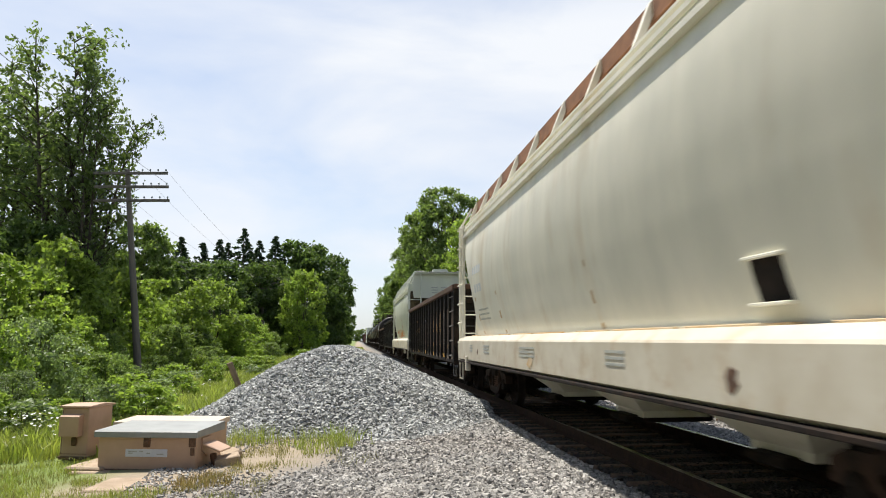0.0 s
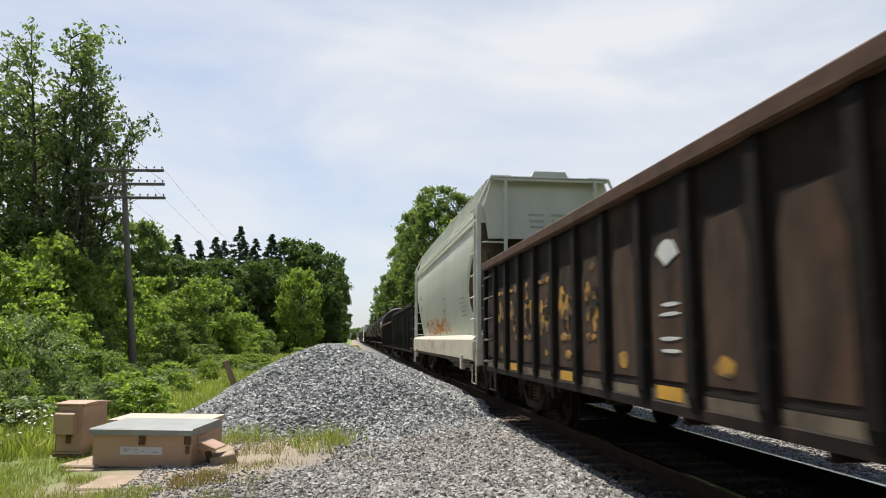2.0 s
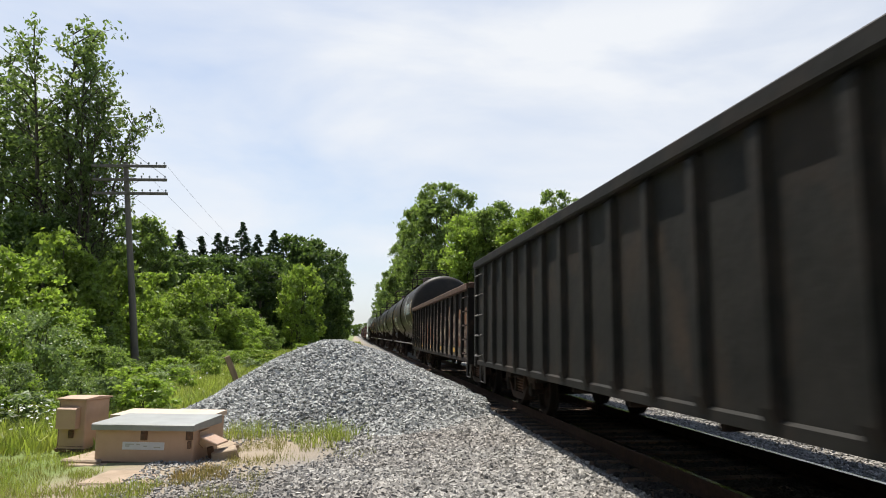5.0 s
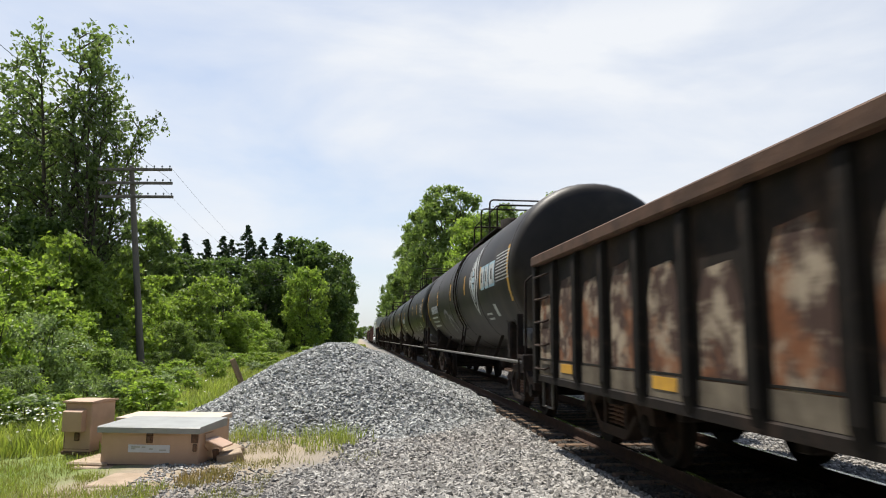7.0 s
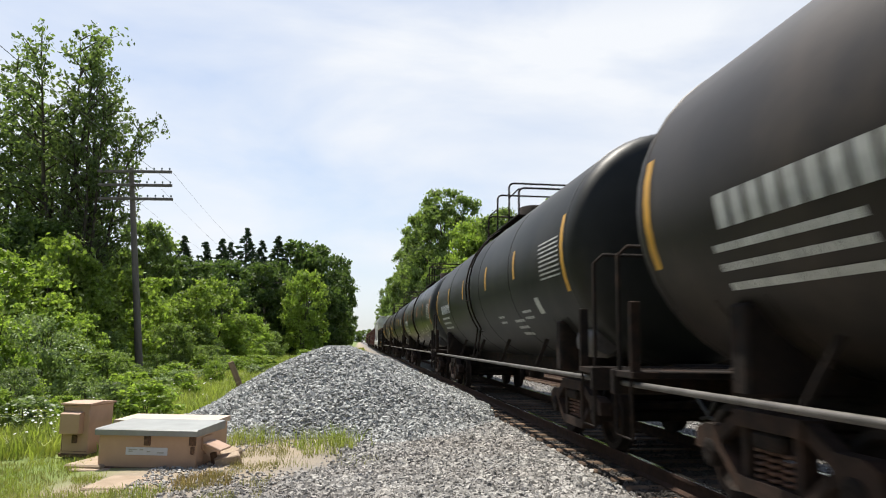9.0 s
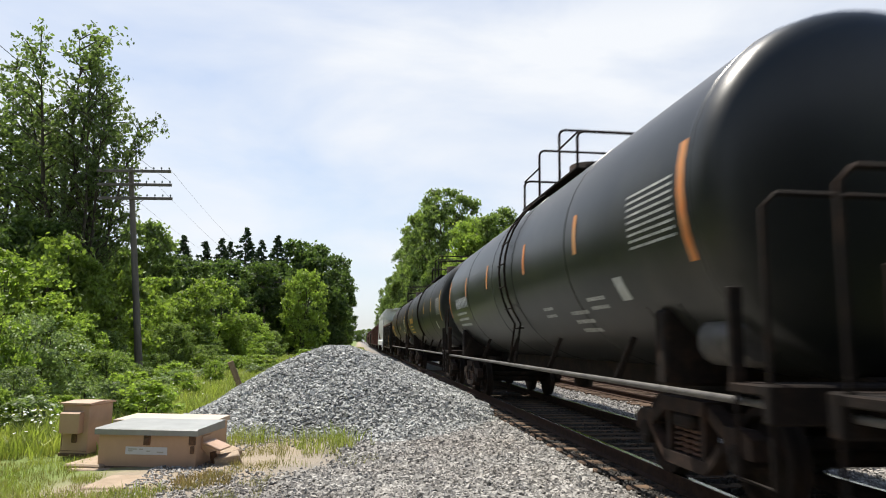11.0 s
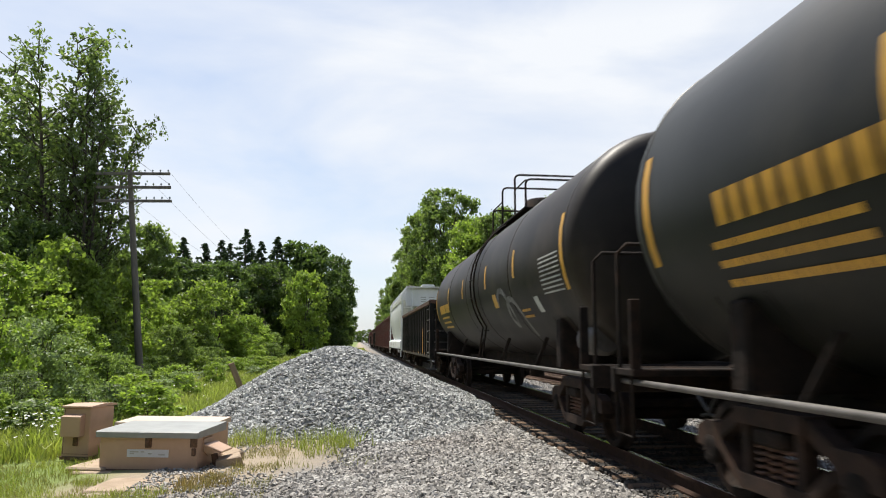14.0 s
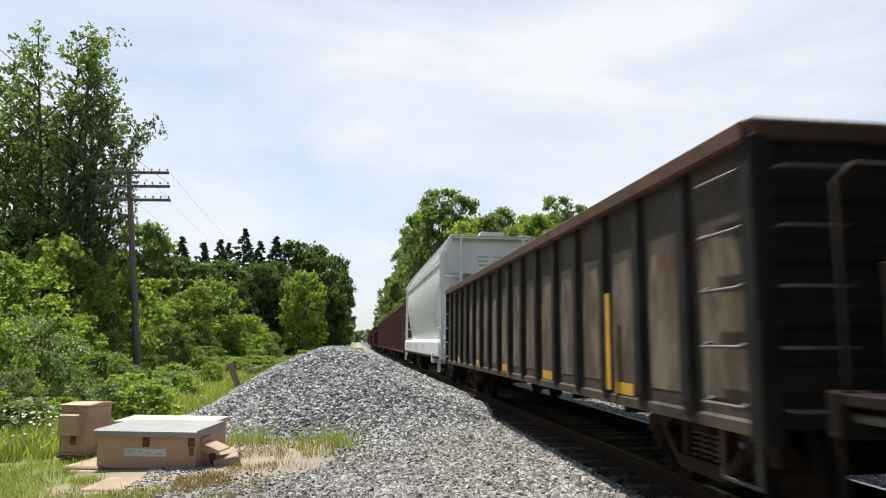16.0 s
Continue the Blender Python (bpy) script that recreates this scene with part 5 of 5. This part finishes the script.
xs, ys, zz = xs[keep], ys[keep], zz[keep]
sz = .045 * r.uniform(.55, 1.4, len(xs))
tagged(part("stone_layer", stones("stone_layer", xs, ys, zz + sz * .35, sz, STONE_PILE, 9), None, heap), kind="stuff")
loose(heap, "stone", STONE_PILE_PART, 240, -2.2, 0.8, 13.2, 15.0, .042, lambda x, y: np.maximum(pile_height(x, y), ground_height(x, y)), 60)


# ---- plants ----
def blades(name, xs, ys, zs, hs, mat, seed, width=.012, lean=.6):
    """Grass: tapered blades of two faces each, bent over."""
    r = np.random.RandomState(seed)
    n = len(xs)
    a, b = r.uniform(0, 6.283, n), r.uniform(0, 6.283, n)
    w = np.stack([np.cos(a), np.sin(a), np.zeros(n)], 1) * (width * r.uniform(.6, 1.4, n))[:, None]
    d = np.stack([np.cos(b), np.sin(b), np.zeros(n)], 1) * (lean * hs * r.uniform(.2, 1.2, n))[:, None]
    p = np.stack([xs, ys, zs], 1)
    up = np.stack([np.zeros(n), np.zeros(n), hs], 1)
    v = np.stack([p - w, p + w, p + .55 * up + .35 * d + .7 * w, p + .55 * up + .35 * d - .7 * w, p + (.96 - .25 * (np.linalg.norm(d, axis=1) / (hs + 1e-6)))[:, None] * up + d], 1)
    k = 5 * np.arange(n)[:, None]
    f = np.concatenate([k + [0, 1, 2], k + [0, 2, 3], k + [3, 2, 4]], 1).reshape(-1, 3)
    return raw_mesh(name, v.reshape(-1, 3), f, mat)


def clumpy(xs, ys, scale, seed, cut):
    v = np.array([noise.noise(Vector((x * scale + seed, y * scale, seed * 1.7))) for x, y in zip(xs, ys)])
    return v > cut


def grass(name, label, n, area, height, mat, seed, width=.012, cut=None, scale=.8, extra=None):
    xs, ys, r = scatter(n, *area, seed)
    keep = np.ones(n, bool)
    if cut is not None:
        keep &= clumpy(xs, ys, scale, seed, cut)
    if extra:
        keep &= extra(xs, ys)
    xs, ys = xs[keep], ys[keep]
    hs = height * r.uniform(.45, 1.25, len(xs))
    g_ = new(name, blades(name, xs, ys, ground_height(xs, ys) - .01, hs, mat, seed, width))
    tagged(g_, label, "grass", kind="stuff")


def off_stone(x, y):
    return (pile_height(x, y) < ground_height(x, y) - .02) & ~((abs(x + 2.6) < .95) & (abs(y - 10.5) < 1.2)) & ~((abs(x + 4.1) < .3) & (abs(y - 11.3) < .6)) & ~((abs(x + 2.42) < .62) & (abs(y - 8.85) < .45))


grass("verge_grass", "fresh green verge grass", 60000, (-13, -3.0, 11.0, 70), .36, GRASS, 71, .013, cut=-.3, scale=.5, extra=off_stone)
grass("near_grass", "short mixed grass and weeds in the foreground", 40000, (-7.5, -2.1, 6.2, 14), .13, GRASS, 72, .003, cut=-.1, scale=1.3, extra=off_stone)
grass("dry_grass", "dry yellowed grass in gravel", 30000, (-6.5, -1.0, 6.3, 11.5), .09, GRASS_DRY, 73, .003, cut=-.12, scale=1.9, extra=off_stone)
def tufts(x, y):
    wob = .25 * np.sin(5.1 * x + 3.3 * y) + .2 * np.sin(9.7 * y - 7 * x)
    a = ((x + 1.75) / .42) ** 2 + ((y - 12.3) / .9) ** 2
    b = ((x + .45) / .66) ** 2 + ((y - 11.55) / .85) ** 2
    return (np.minimum(a, b) < 1 + wob) & off_stone(x, y)


def dead_tufts(x, y):
    return (((x + 1.75) / .3) ** 2 + ((y - 8.7) / .45) ** 2 < 1 + .4 * np.sin(11 * x + 5 * y))


grass("patch_grass", "yellow-green tuft at the heap's foot", 6000, (-2.4, 0.4, 10.0, 13.4), .33, GRASS, 74, .0045, cut=.02, scale=4.5, extra=tufts)
grass("patch_dry_grass", "pale dry grass at the heap's foot", 2600, (-2.5, 0.4, 9.6, 13.4), .13, GRASS_DRY, 75, .0035, cut=.0, scale=2.2, extra=off_stone)
grass("brown_weeds", "brown dead weeds by the slab", 1500, (-2.3, -1.3, 8.0, 9.4), .13, WEED_BROWN, 76, .005, extra=dead_tufts)
grass("far_grass", "mown grass along the line far off", 30000, (-11, 1.2, 27, 160), .32, GRASS, 77, .035, extra=off_stone)
grass("track_grass", "bright grass beyond the side track", 20000, (9.9, 22, 10, 90), .42, GRASS, 78, .02)
grass("shoulder_grass", "thin yellow weeds on the far shoulder", 5000, (-.4, 1.7, 27, 70), .14, GRASS_DRY, 79, .015)


def foliage(centres, spread, per, size, mat, seed, flat=.6, long=1.5, name="crown"):
    """Leaves in clumps: each leaf a folded diamond of two faces."""
    r = np.random.RandomState(seed)
    c = np.repeat(np.asarray(centres), per, 0)
    n = len(c)
    s = np.repeat(np.asarray(spread), per)
    p = c + r.normal(size=(n, 3)) * s[:, None] * np.array([.55, .55, .42])
    nrm = r.normal(size=(n, 3)) * np.array([1, 1, .8]) + np.array([0, 0, flat])
    nrm /= np.linalg.norm(nrm, axis=1)[:, None]
    u = np.cross(nrm, r.normal(size=(n, 3)))
    u /= np.linalg.norm(u, axis=1)[:, None]
    w = np.cross(nrm, u)
    k = (size * r.uniform(.6, 1.3, n))[:, None]
    v = np.stack([p - u * k * long * .5, p + w * k * .5 + nrm * k * .1, p + u * k * long * .5 - nrm * k * .12, p - w * k * .5 + nrm * k * .1], 1)
    f = np.arange(4 * n).reshape(n, 4)
    f = np.concatenate([f[:, [0, 1, 2]], f[:, [0, 2, 3]]])
    return raw_mesh(name, v.reshape(-1, 3), f, mat)


def make_tree(name, label, height, width, base, clumps, per, leaf, spread, mat, seed, stems=1, bulge=.45, category="tree", thin=.2, holes=-.12, grain=5.5):
    """A tapered trunk with limbs and a ragged crown, standing on the origin."""
    r = random.Random(seed)
    t = thing(name, Matrix.Identity(4), label, category)
    wood, pts, tops = Builder(), [], []
    for s in range(stems):
        a = 6.283 * s / stems + r.uniform(-.4, .4)
        out = (.16 if stems > 1 else .02) * width
        top = Vector((out * math.cos(a), out * math.sin(a), height * r.uniform(.82, .95)))
        path = [Vector((.05 * out * math.cos(a), .05 * out * math.sin(a), -.3))]
        for f in (.25, .5, .75, 1):
            path.append(Vector((top.x * f, top.y * f, top.z * f)) + Vector((r.uniform(-.02, .02), r.uniform(-.02, .02), 0)) * height)
        r0 = height * .013 * (1.3 if stems == 1 else 1)
        wood.tube(path, [r0 * 1.25, r0, r0 * .75, r0 * .45, r0 * .15], 8)
        tops.append(path)
    lobes = []
    for k in range(int(9 + 9 * (1 - thin))):
        f = min(.94, max(.06, (k + r.uniform(.1, .9)) / int(9 + 9 * (1 - thin))))
        prof = math.sqrt(max(0, 1 - ((f - bulge) / (1 - bulge)) ** 2)) if f > bulge else .62 + .38 * (f / bulge) ** .6
        a = k * 2.4 + r.uniform(-.6, .6)
        rad = width * .34 * prof * r.uniform(.7, 1.12)
        lobes.append((Vector((rad * math.cos(a), rad * math.sin(a), base + (height - base) * f)), width * (.13 + .11 * prof) * r.uniform(.75, 1.25)))
    tries = 0
    while len(pts) < clumps and tries < 60 * clumps:
        tries += 1
        c, rl = r.choice(lobes)
        d = Vector((r.gauss(0, 1) + .5 * c.x / width, r.gauss(0, 1) + .5 * c.y / width, r.gauss(.35, .9))).normalized()
        p = c + d * rl * r.uniform(.7, 1.12)
        p.z = min(max(p.z, base + .02 * height), height * 1.02)
        if noise.noise(p * (grain / width) + Vector((seed * 3.1, 0, 0))) < holes:
            continue
        pts.append(p)
    for p in pts[::9 if stems > 3 else 5]:
        path = r.choice(tops)
        f = max(.12, min(.93, p.z / height - r.uniform(.06, .2)))
        i = min(int(f * 4), 3)
        q = path[i + 1 if i < 3 else 4].copy() if f > .9 else path[max(i, 1)].lerp(path[min(max(i, 1) + 1, 4)], f * 4 - i)
        mid = q.lerp(p, .55) + Vector((0, 0, -.02 * height))
        k = height * .0035
        wood.tube([q, mid, p], [k, k * .7, k * .25], 5, False)
    part("trunk", wood, BARK, t)
    part("crown", foliage(pts, [spread * r.uniform(.7, 1.3) for _ in pts], per, leaf, mat, seed), None, t)
    return t


def make_open_tree(name, label, height, width, mat, seed, stems=6):
    """Several stems fanning out of one base, with rising limbs that carry leaf sprays and let the sky through."""
    r = random.Random(seed)
    t = thing(name, Matrix.Identity(4), label, "tree")
    wood, pts, sizes = Builder(), [], []
    for s in range(stems):
        a = 6.283 * s / stems + r.uniform(-.3, .3)
        out = width * (.05 if s == 0 else r.uniform(.24, .46))
        hh = height * (1.0 if s == 0 else r.uniform(.80, .96))
        path = [Vector((.02 * out, 0, -.3))]
        for f in (.14, .3, .45, .6, .75, .9, 1):
            g_ = f ** 1.25
            path.append(Vector((out * math.cos(a) * g_, out * math.sin(a) * g_, hh * f)) + Vector((r.uniform(-.01, .01), r.uniform(-.01, .01), 0)) * height)
        r0 = height * .0105
        wood.tube(path, [r0 * 1.2, r0, r0 * .85, r0 * .7, r0 * .55, r0 * .4, r0 * .2, r0 * .06], 7)
        for k in range(21):
            f = .38 + .61 * (k + r.random()) / 21
            i = min(int(np.searchsorted((0, .14, .3, .45, .6, .75, .9, 1), f)) - 1, 6)
            lo, hi = (0, .14, .3, .45, .6, .75, .9, 1)[i:i + 2]
            q = path[i].lerp(path[i + 1], (f - lo) / (hi - lo))
            az = a + r.gauss(0, 1.4) if s else r.uniform(0, 6.283)
            ln = width * r.uniform(.16, .36) * (1.15 - .58 * f) * 1.2
            rise = r.uniform(.25, .85)
            tip = q + Vector((math.cos(az) * ln, math.sin(az) * ln, ln * rise))
            mid = q.lerp(tip, .5) + Vector((0, 0, .10 * ln))
            kk = height * .0026
            wood.tube([q, mid, tip], [kk, kk * .7, kk * .2], 5, False)
            for j in range(6):
                g_ = .3 + .75 * j / 5
                p = (q.lerp(mid, g_ * 2) if g_ < .5 else mid.lerp(tip, g_ * 2 - 1)) + Vector((r.gauss(0, .045), r.gauss(0, .045), r.gauss(.0, .035))) * width
                pts.append(p)
                sizes.append(r.uniform(.22, .46))
        for j in range(6):
            pts.append(path[-1] + Vector((r.gauss(0, .2), r.gauss(0, .2), -.28 * j + .15)))
            sizes.append(.16 + .05 * j)
    part("trunk", wood, BARK, t)
    part("crown", foliage(pts, sizes, 12, .18, mat, seed, flat=.7, long=1.6), None, t)
    return t


def make_conifer(label, height, width, seed):
    r = random.Random(seed)
    t = thing("conifer", Matrix.Identity(4), label, "tree")
    wood, pts = Builder().tube([(0, 0, -.3), (0, 0, height * .5), (0, 0, height)], [height * .014, height * .009, .02], 8), []
    for k in range(46):
        f = (k + .5) / 46
        z = height * (.10 + .9 * f)
        rad = width / 2 * (1 - f) ** .9 + .05
        for j in range(max(3, int(9 * (1 - f)) + 3)):
            a = r.uniform(0, 6.283)
            q = rad * r.uniform(.7, 1.15)
            tip = Vector((q * math.cos(a), q * math.sin(a), z - .22 * q))
            if j % 3 == 0:
                wood.tube([(0, 0, z), tip], [.03, .008], 4, False)
            pts += [tip, tip * .62 + Vector((0, 0, z * .38 + .02)), ]
    part("trunk", wood, BARK, t)
    part("crown", foliage(pts, [.10 + .26 * (1 - p.z / height) for p in pts], 17, .17, NEEDLE, seed, flat=.9, long=2.4), None, t)
    return t


def plant(kinds, rows, group):
    """Copies of a few built plants, each at its place with its own height, girth and turn."""
    for i, (x, y, h, w) in enumerate(rows):
        src, h0, w0 = kinds[i % len(kinds)]
        z = float(ground_height(np.array([x]), np.array([float(y)]))[0])
        if src not in used and not used.update([src]):
            o = src
        else:
            o = copy_thing(src, Matrix.Identity(4))
        o.matrix_basis = Matrix.LocRotScale((x, y, z), Euler((0, 0, i * 2.4)), (w / w0, w / w0, h / h0))
        o["group"] = group


used = set()
tall_kinds = [(make_open_tree("broadleaf_tree", "tall open-crowned tree with several dark stems", 20, 8.0, LEAF_TALL, 101 + k), 20, 8.0) for k in range(2)]
plant(tall_kinds, [(-16.5, 40, 19.3, 7.4), (-14.4, 38.5, 16.8, 5.0), (-20.6, 43, 18.2, 7.4), (-23.8, 41, 17.0, 6.4)], "tall trees on the verge")
broad_kinds = [(make_tree("broadleaf_tree", "dense dark green broadleaf tree", 14, 9, .4, 300, 52, .30, .62, LEAF_DARK, 111 + k, bulge=.42, thin=.35), 14, 9.5) for k in range(3)]
mid_kinds = [(make_tree("broadleaf_tree", "full mid-green broadleaf tree", 14, 9, .4, 300, 52, .30, .60, LEAF_MID, 121 + k, bulge=.42, thin=.35), 14, 9.5) for k in range(2)]
bright_kinds = [(make_tree("young_tree", "fresh bright green young tree", 6, 4.6, .15, 170, 46, .17, .34, LEAF_BRIGHT, 131 + k, stems=3, bulge=.42, thin=.3), 6, 4.9) for k in range(3)]
shrub_kinds = [(make_tree("shrub", "leafy green shrub in the verge", 3, 3, .0, 130, 48, .10, .22, (LEAF_MID, LEAF_BRIGHT, LEAF_MID)[k], 141 + k, stems=5, bulge=.36, category="shrub", thin=.3), 3, 3.1) for k in range(3)]
willow_kinds = [(make_tree("shrub", "pale grey-green willow-like shrub", 2.6, 2.5, .0, 90, 75, .075, .26, LEAF_GREY, 151, stems=6, bulge=.42, category="shrub", thin=.3), 2.6, 2.6)]
conifer_kinds = [(make_conifer("dark pointed spruce behind the broadleaf trees", 16, 6.5, 161 + k), 16, 6.5) for k in range(2)]

plant(broad_kinds, [(-16.7, 36, 7.7, 5.6), (-20.9, 80, 11.0, 8.2), (-15.9, 84, 10.8, 7.8), (-13.1, 92, 11.6, 8.5), (-7.5, 105, 15.8, 11.0), (-4.6, 112, 14.5, 8.2), (-3.3, 125, 12.8, 6.1), (-10.7, 100, 12.4, 7.5),
                   (-8.5, 95, 6.6, 6.4), (-8.1, 140, 8.9, 8.8), (-26, 70, 11.5, 9.5), (-31, 58, 11.0, 10), (-22, 52, 8.5, 7.0), (-26, 44, 8.0, 8.0), (-18, 72, 9.5, 8.0)], "woodland edge")
plant(mid_kinds, [(-18.6, 62, 11.6, 6.5), (-3.9, 190, 10.6, 6.2), (-4.4, 260, 9.7, 5.1), (-6.5, 170, 10, 8), (-9, 800, 15, 12), (-2, 850, 13, 12), (5, 900, 15, 13), (14, 880, 16, 14), (-18, 760, 16, 14), (24, 820, 17, 14)], "woodland edge")
plant(bright_kinds, [(-13.6, 33, 6.4, 4.6), (-12.9, 35, 5.5, 4.4), (-13.1, 28, 4.8, 4.2), (-15.5, 30, 5.5, 4.6), (-12.6, 38, 5.5, 4.4), (-12.1, 52, 5.6, 5.2), (-11.9, 60, 6.7, 5.2), (-12.6, 44, 4.2, 3.6), (-10.7, 62, 4.0, 4.8), (-11.0, 74, 4.4, 4.6), (-6.9, 88, 9.9, 6.4), (-11.2, 30, 2.9, 2.4), (-14.5, 50, 6.0, 5.0)], "young trees on the verge")
plant(shrub_kinds, [(-7.0, 21, 1.4, 1.6), (-9.9, 20, 2.9, 2.6), (-10.6, 42, 2.7, 2.9), (-11.0, 50, 2.4, 3.3), (-10.8, 60, 2.0, 3.4), (-3.9, 110, 3.9, 4.5), (-9.4, 78, 2.7, 3.4),
                   (-10.5, 27, 2.0, 2.2), (-11.6, 33, 2.2, 2.6), (-12.0, 23, 3.6, 3.2), (-8.6, 26.5, 1.2, 1.5), (-9.0, 33, 1.2, 1.7), (-9.4, 46, 1.5, 2.2), (-11.0, 68, 2.6, 3.4), (-8.3, 70, 1.6, 2.4), (-13.0, 46, 3.2, 3.4)], "shrubs on the verge")
weed_kinds = [(make_tree("weed_clump", "low leafy weeds among verge grass", .8, .9, .0, 55, 30, .055, .10, (LEAF_BRIGHT, LEAF_BRIGHT, LEAF_GREY)[k], 171 + k, stems=6, bulge=.4, category="weeds", thin=.2, holes=-.3), .8, .9) for k in range(3)]
wr = random.Random(17)
weed_rows = []
for i in range(44):
    y = 14 * (4.2 ** wr.random())
    weed_rows.append((wr.uniform(-5.2, -3.9) - wr.random() * .14 * y, y, wr.uniform(.3, .75) * (1 + y / 90), wr.uniform(.5, 1.2) * (1 + y / 80)))
plant(weed_kinds, weed_rows, "weeds on the verge")
plant(willow_kinds, [(-9.4, 22, 2.4, 2.5), (-10.9, 18.5, 2.2, 2.6), (-8.2, 18.2, 1.1, 1.3)], "shrubs on the verge")
plant(conifer_kinds, [(-22.6, 92, 15.4, 9.0), (-20.8, 96, 15.2, 9.0), (-19.4, 100, 16.3, 8.6), (-15.8, 98, 17.6, 9.2), (-12.2, 104, 17.4, 10), (-26.0, 90, 15.0, 9), (-13.9, 100, 16.2, 8.4), (-17.6, 97, 15.4, 8.4)], "spruces")
poplar_kinds = [(make_tree("broadleaf_tree", "tall grey-green tree behind the train", 18, 8.5, .8, 420, 50, .25, .55, LEAF_MID, 181 + k, stems=2, bulge=.45, thin=.3, holes=-.02), 18, 8.8) for k in range(2)]
fresh_kinds = [(make_tree("broadleaf_tree", "fresh green tree behind the train", 12, 6.4, .3, 260, 50, .21, .46, LEAF_BRIGHT, 191 + k, stems=2, bulge=.42, thin=.3, holes=-.05), 12, 6.6) for k in range(2)]
plant(poplar_kinds, [(10.3, 78, 18.5, 8.5), (8.2, 86, 18.2, 6.6), (8.3, 105, 17.7, 7.0), (8.4, 125, 17.2, 7.1), (8.6, 160, 16.9, 7.0), (9.0, 210, 17.5, 7.1), (10.0, 300, 17.9, 8.3), (12.5, 64, 14.0, 6.7), (19.7, 64, 15.3, 5.6), (22.4, 62, 14.0, 6.5),
                                   (29.7, 60, 13.4, 8.4), (35.1, 58, 12.1, 8.7), (41.4, 56, 12.4, 8.9), (26, 66, 13.0, 8), (16, 70, 13, 7)], "trees across the line")
plant(fresh_kinds, [(10.9, 66, 13.4, 6.0), (11.0, 64, 11.2, 6.2), (14.8, 60, 12.6, 6.4), (15.6, 56, 11.9, 5.6), (24.5, 58, 11.9, 7.7), (10.4, 80, 11.6, 6.0), (19.0, 52, 6.0, 6.0), (27, 50, 6.5, 7.0)], "trees across the line")

# the woodland goes on at left; unseen trees behind and right added to cut skylight
ring_rows = [(-19 - 3 * (i % 3), 26 - 7 * i, 11 + 2 * (i % 4), 9) for i in range(9)]
ring_rows += [(-14 + 6.5 * i, -34 - 4 * (i % 2), 12 + 2 * (i % 3), 10) for i in range(9)]
ring_rows += [(22 + 3 * (i % 2), -2 - 8 * i, 12 + 2 * (i % 3), 10) for i in range(5)]
plant(broad_kinds, ring_rows, "woodland edge")


def daisies(x0, x1, y0, y1, n, seed):
    """White daisies on stalks, one mesh."""
    r = np.random.RandomState(seed)
    b, s = Builder(), Builder()
    for _ in range(n):
        x, y = r.uniform(x0, x1), r.uniform(y0, y1)
        z = float(ground_height(np.array([x]), np.array([y]))[0])
        h = r.uniform(.28, .55)
        c = Vector((x + r.uniform(-.08, .08), y, z + h))
        s.tube([(x, y, z), c], .003, 3, False)
        up = Vector((r.uniform(-.5, .5), r.uniform(-.7, .2), 1)).normalized()
        a = up.orthogonal().normalized()
        ring = [c + .024 * (math.cos(t) * a + math.sin(t) * up.cross(a)) + up * (.004 if k % 2 else -.002) for k, t in enumerate(np.linspace(0, 6.283, 12, endpoint=False))]
        b.add(ring + [c - up * .006], [(k, (k + 1) % 12, 12) for k in range(12)])
    o = thing("daisies", Matrix.Identity(4), "white ox-eye daisies in the grass", "wildflowers")
    o["kind"] = "stuff"
    part("flower_head", b, PETAL, o)
    part("stalk", s, GRASS, o)


daisies(-6.6, -4.6, 11.6, 14.5, 90, 91)
daisies(-7.5, -4.0, 15.0, 24.0, 60, 92)

# ---- ties last ----
make_ties(main_track, 1.24, 4.2, 64, .52)
make_ties(side_track, 1.24, 6.0, 60, .54)


# ---- the motion of the train ----
def motions():
    for car in TRAIN:
        m = car.matrix_basis.copy()
        walk(car, [(t, Matrix.Translation((0, -SPEED * t, 0)) @ m) for t in (0, 4, 8, 12, 16)])
        if m.translation.y > 230:
            continue
        for o in car.children_recursive:
            if o.name.startswith("wheelset"):
                w = o.matrix_basis.copy()
                walk(o, [(k / FPS, w @ Matrix.Rotation(SPEED / 0.42 * k / FPS, 4, "X")) for k in range(0, 16 * FPS + 1, 1)])


motions()
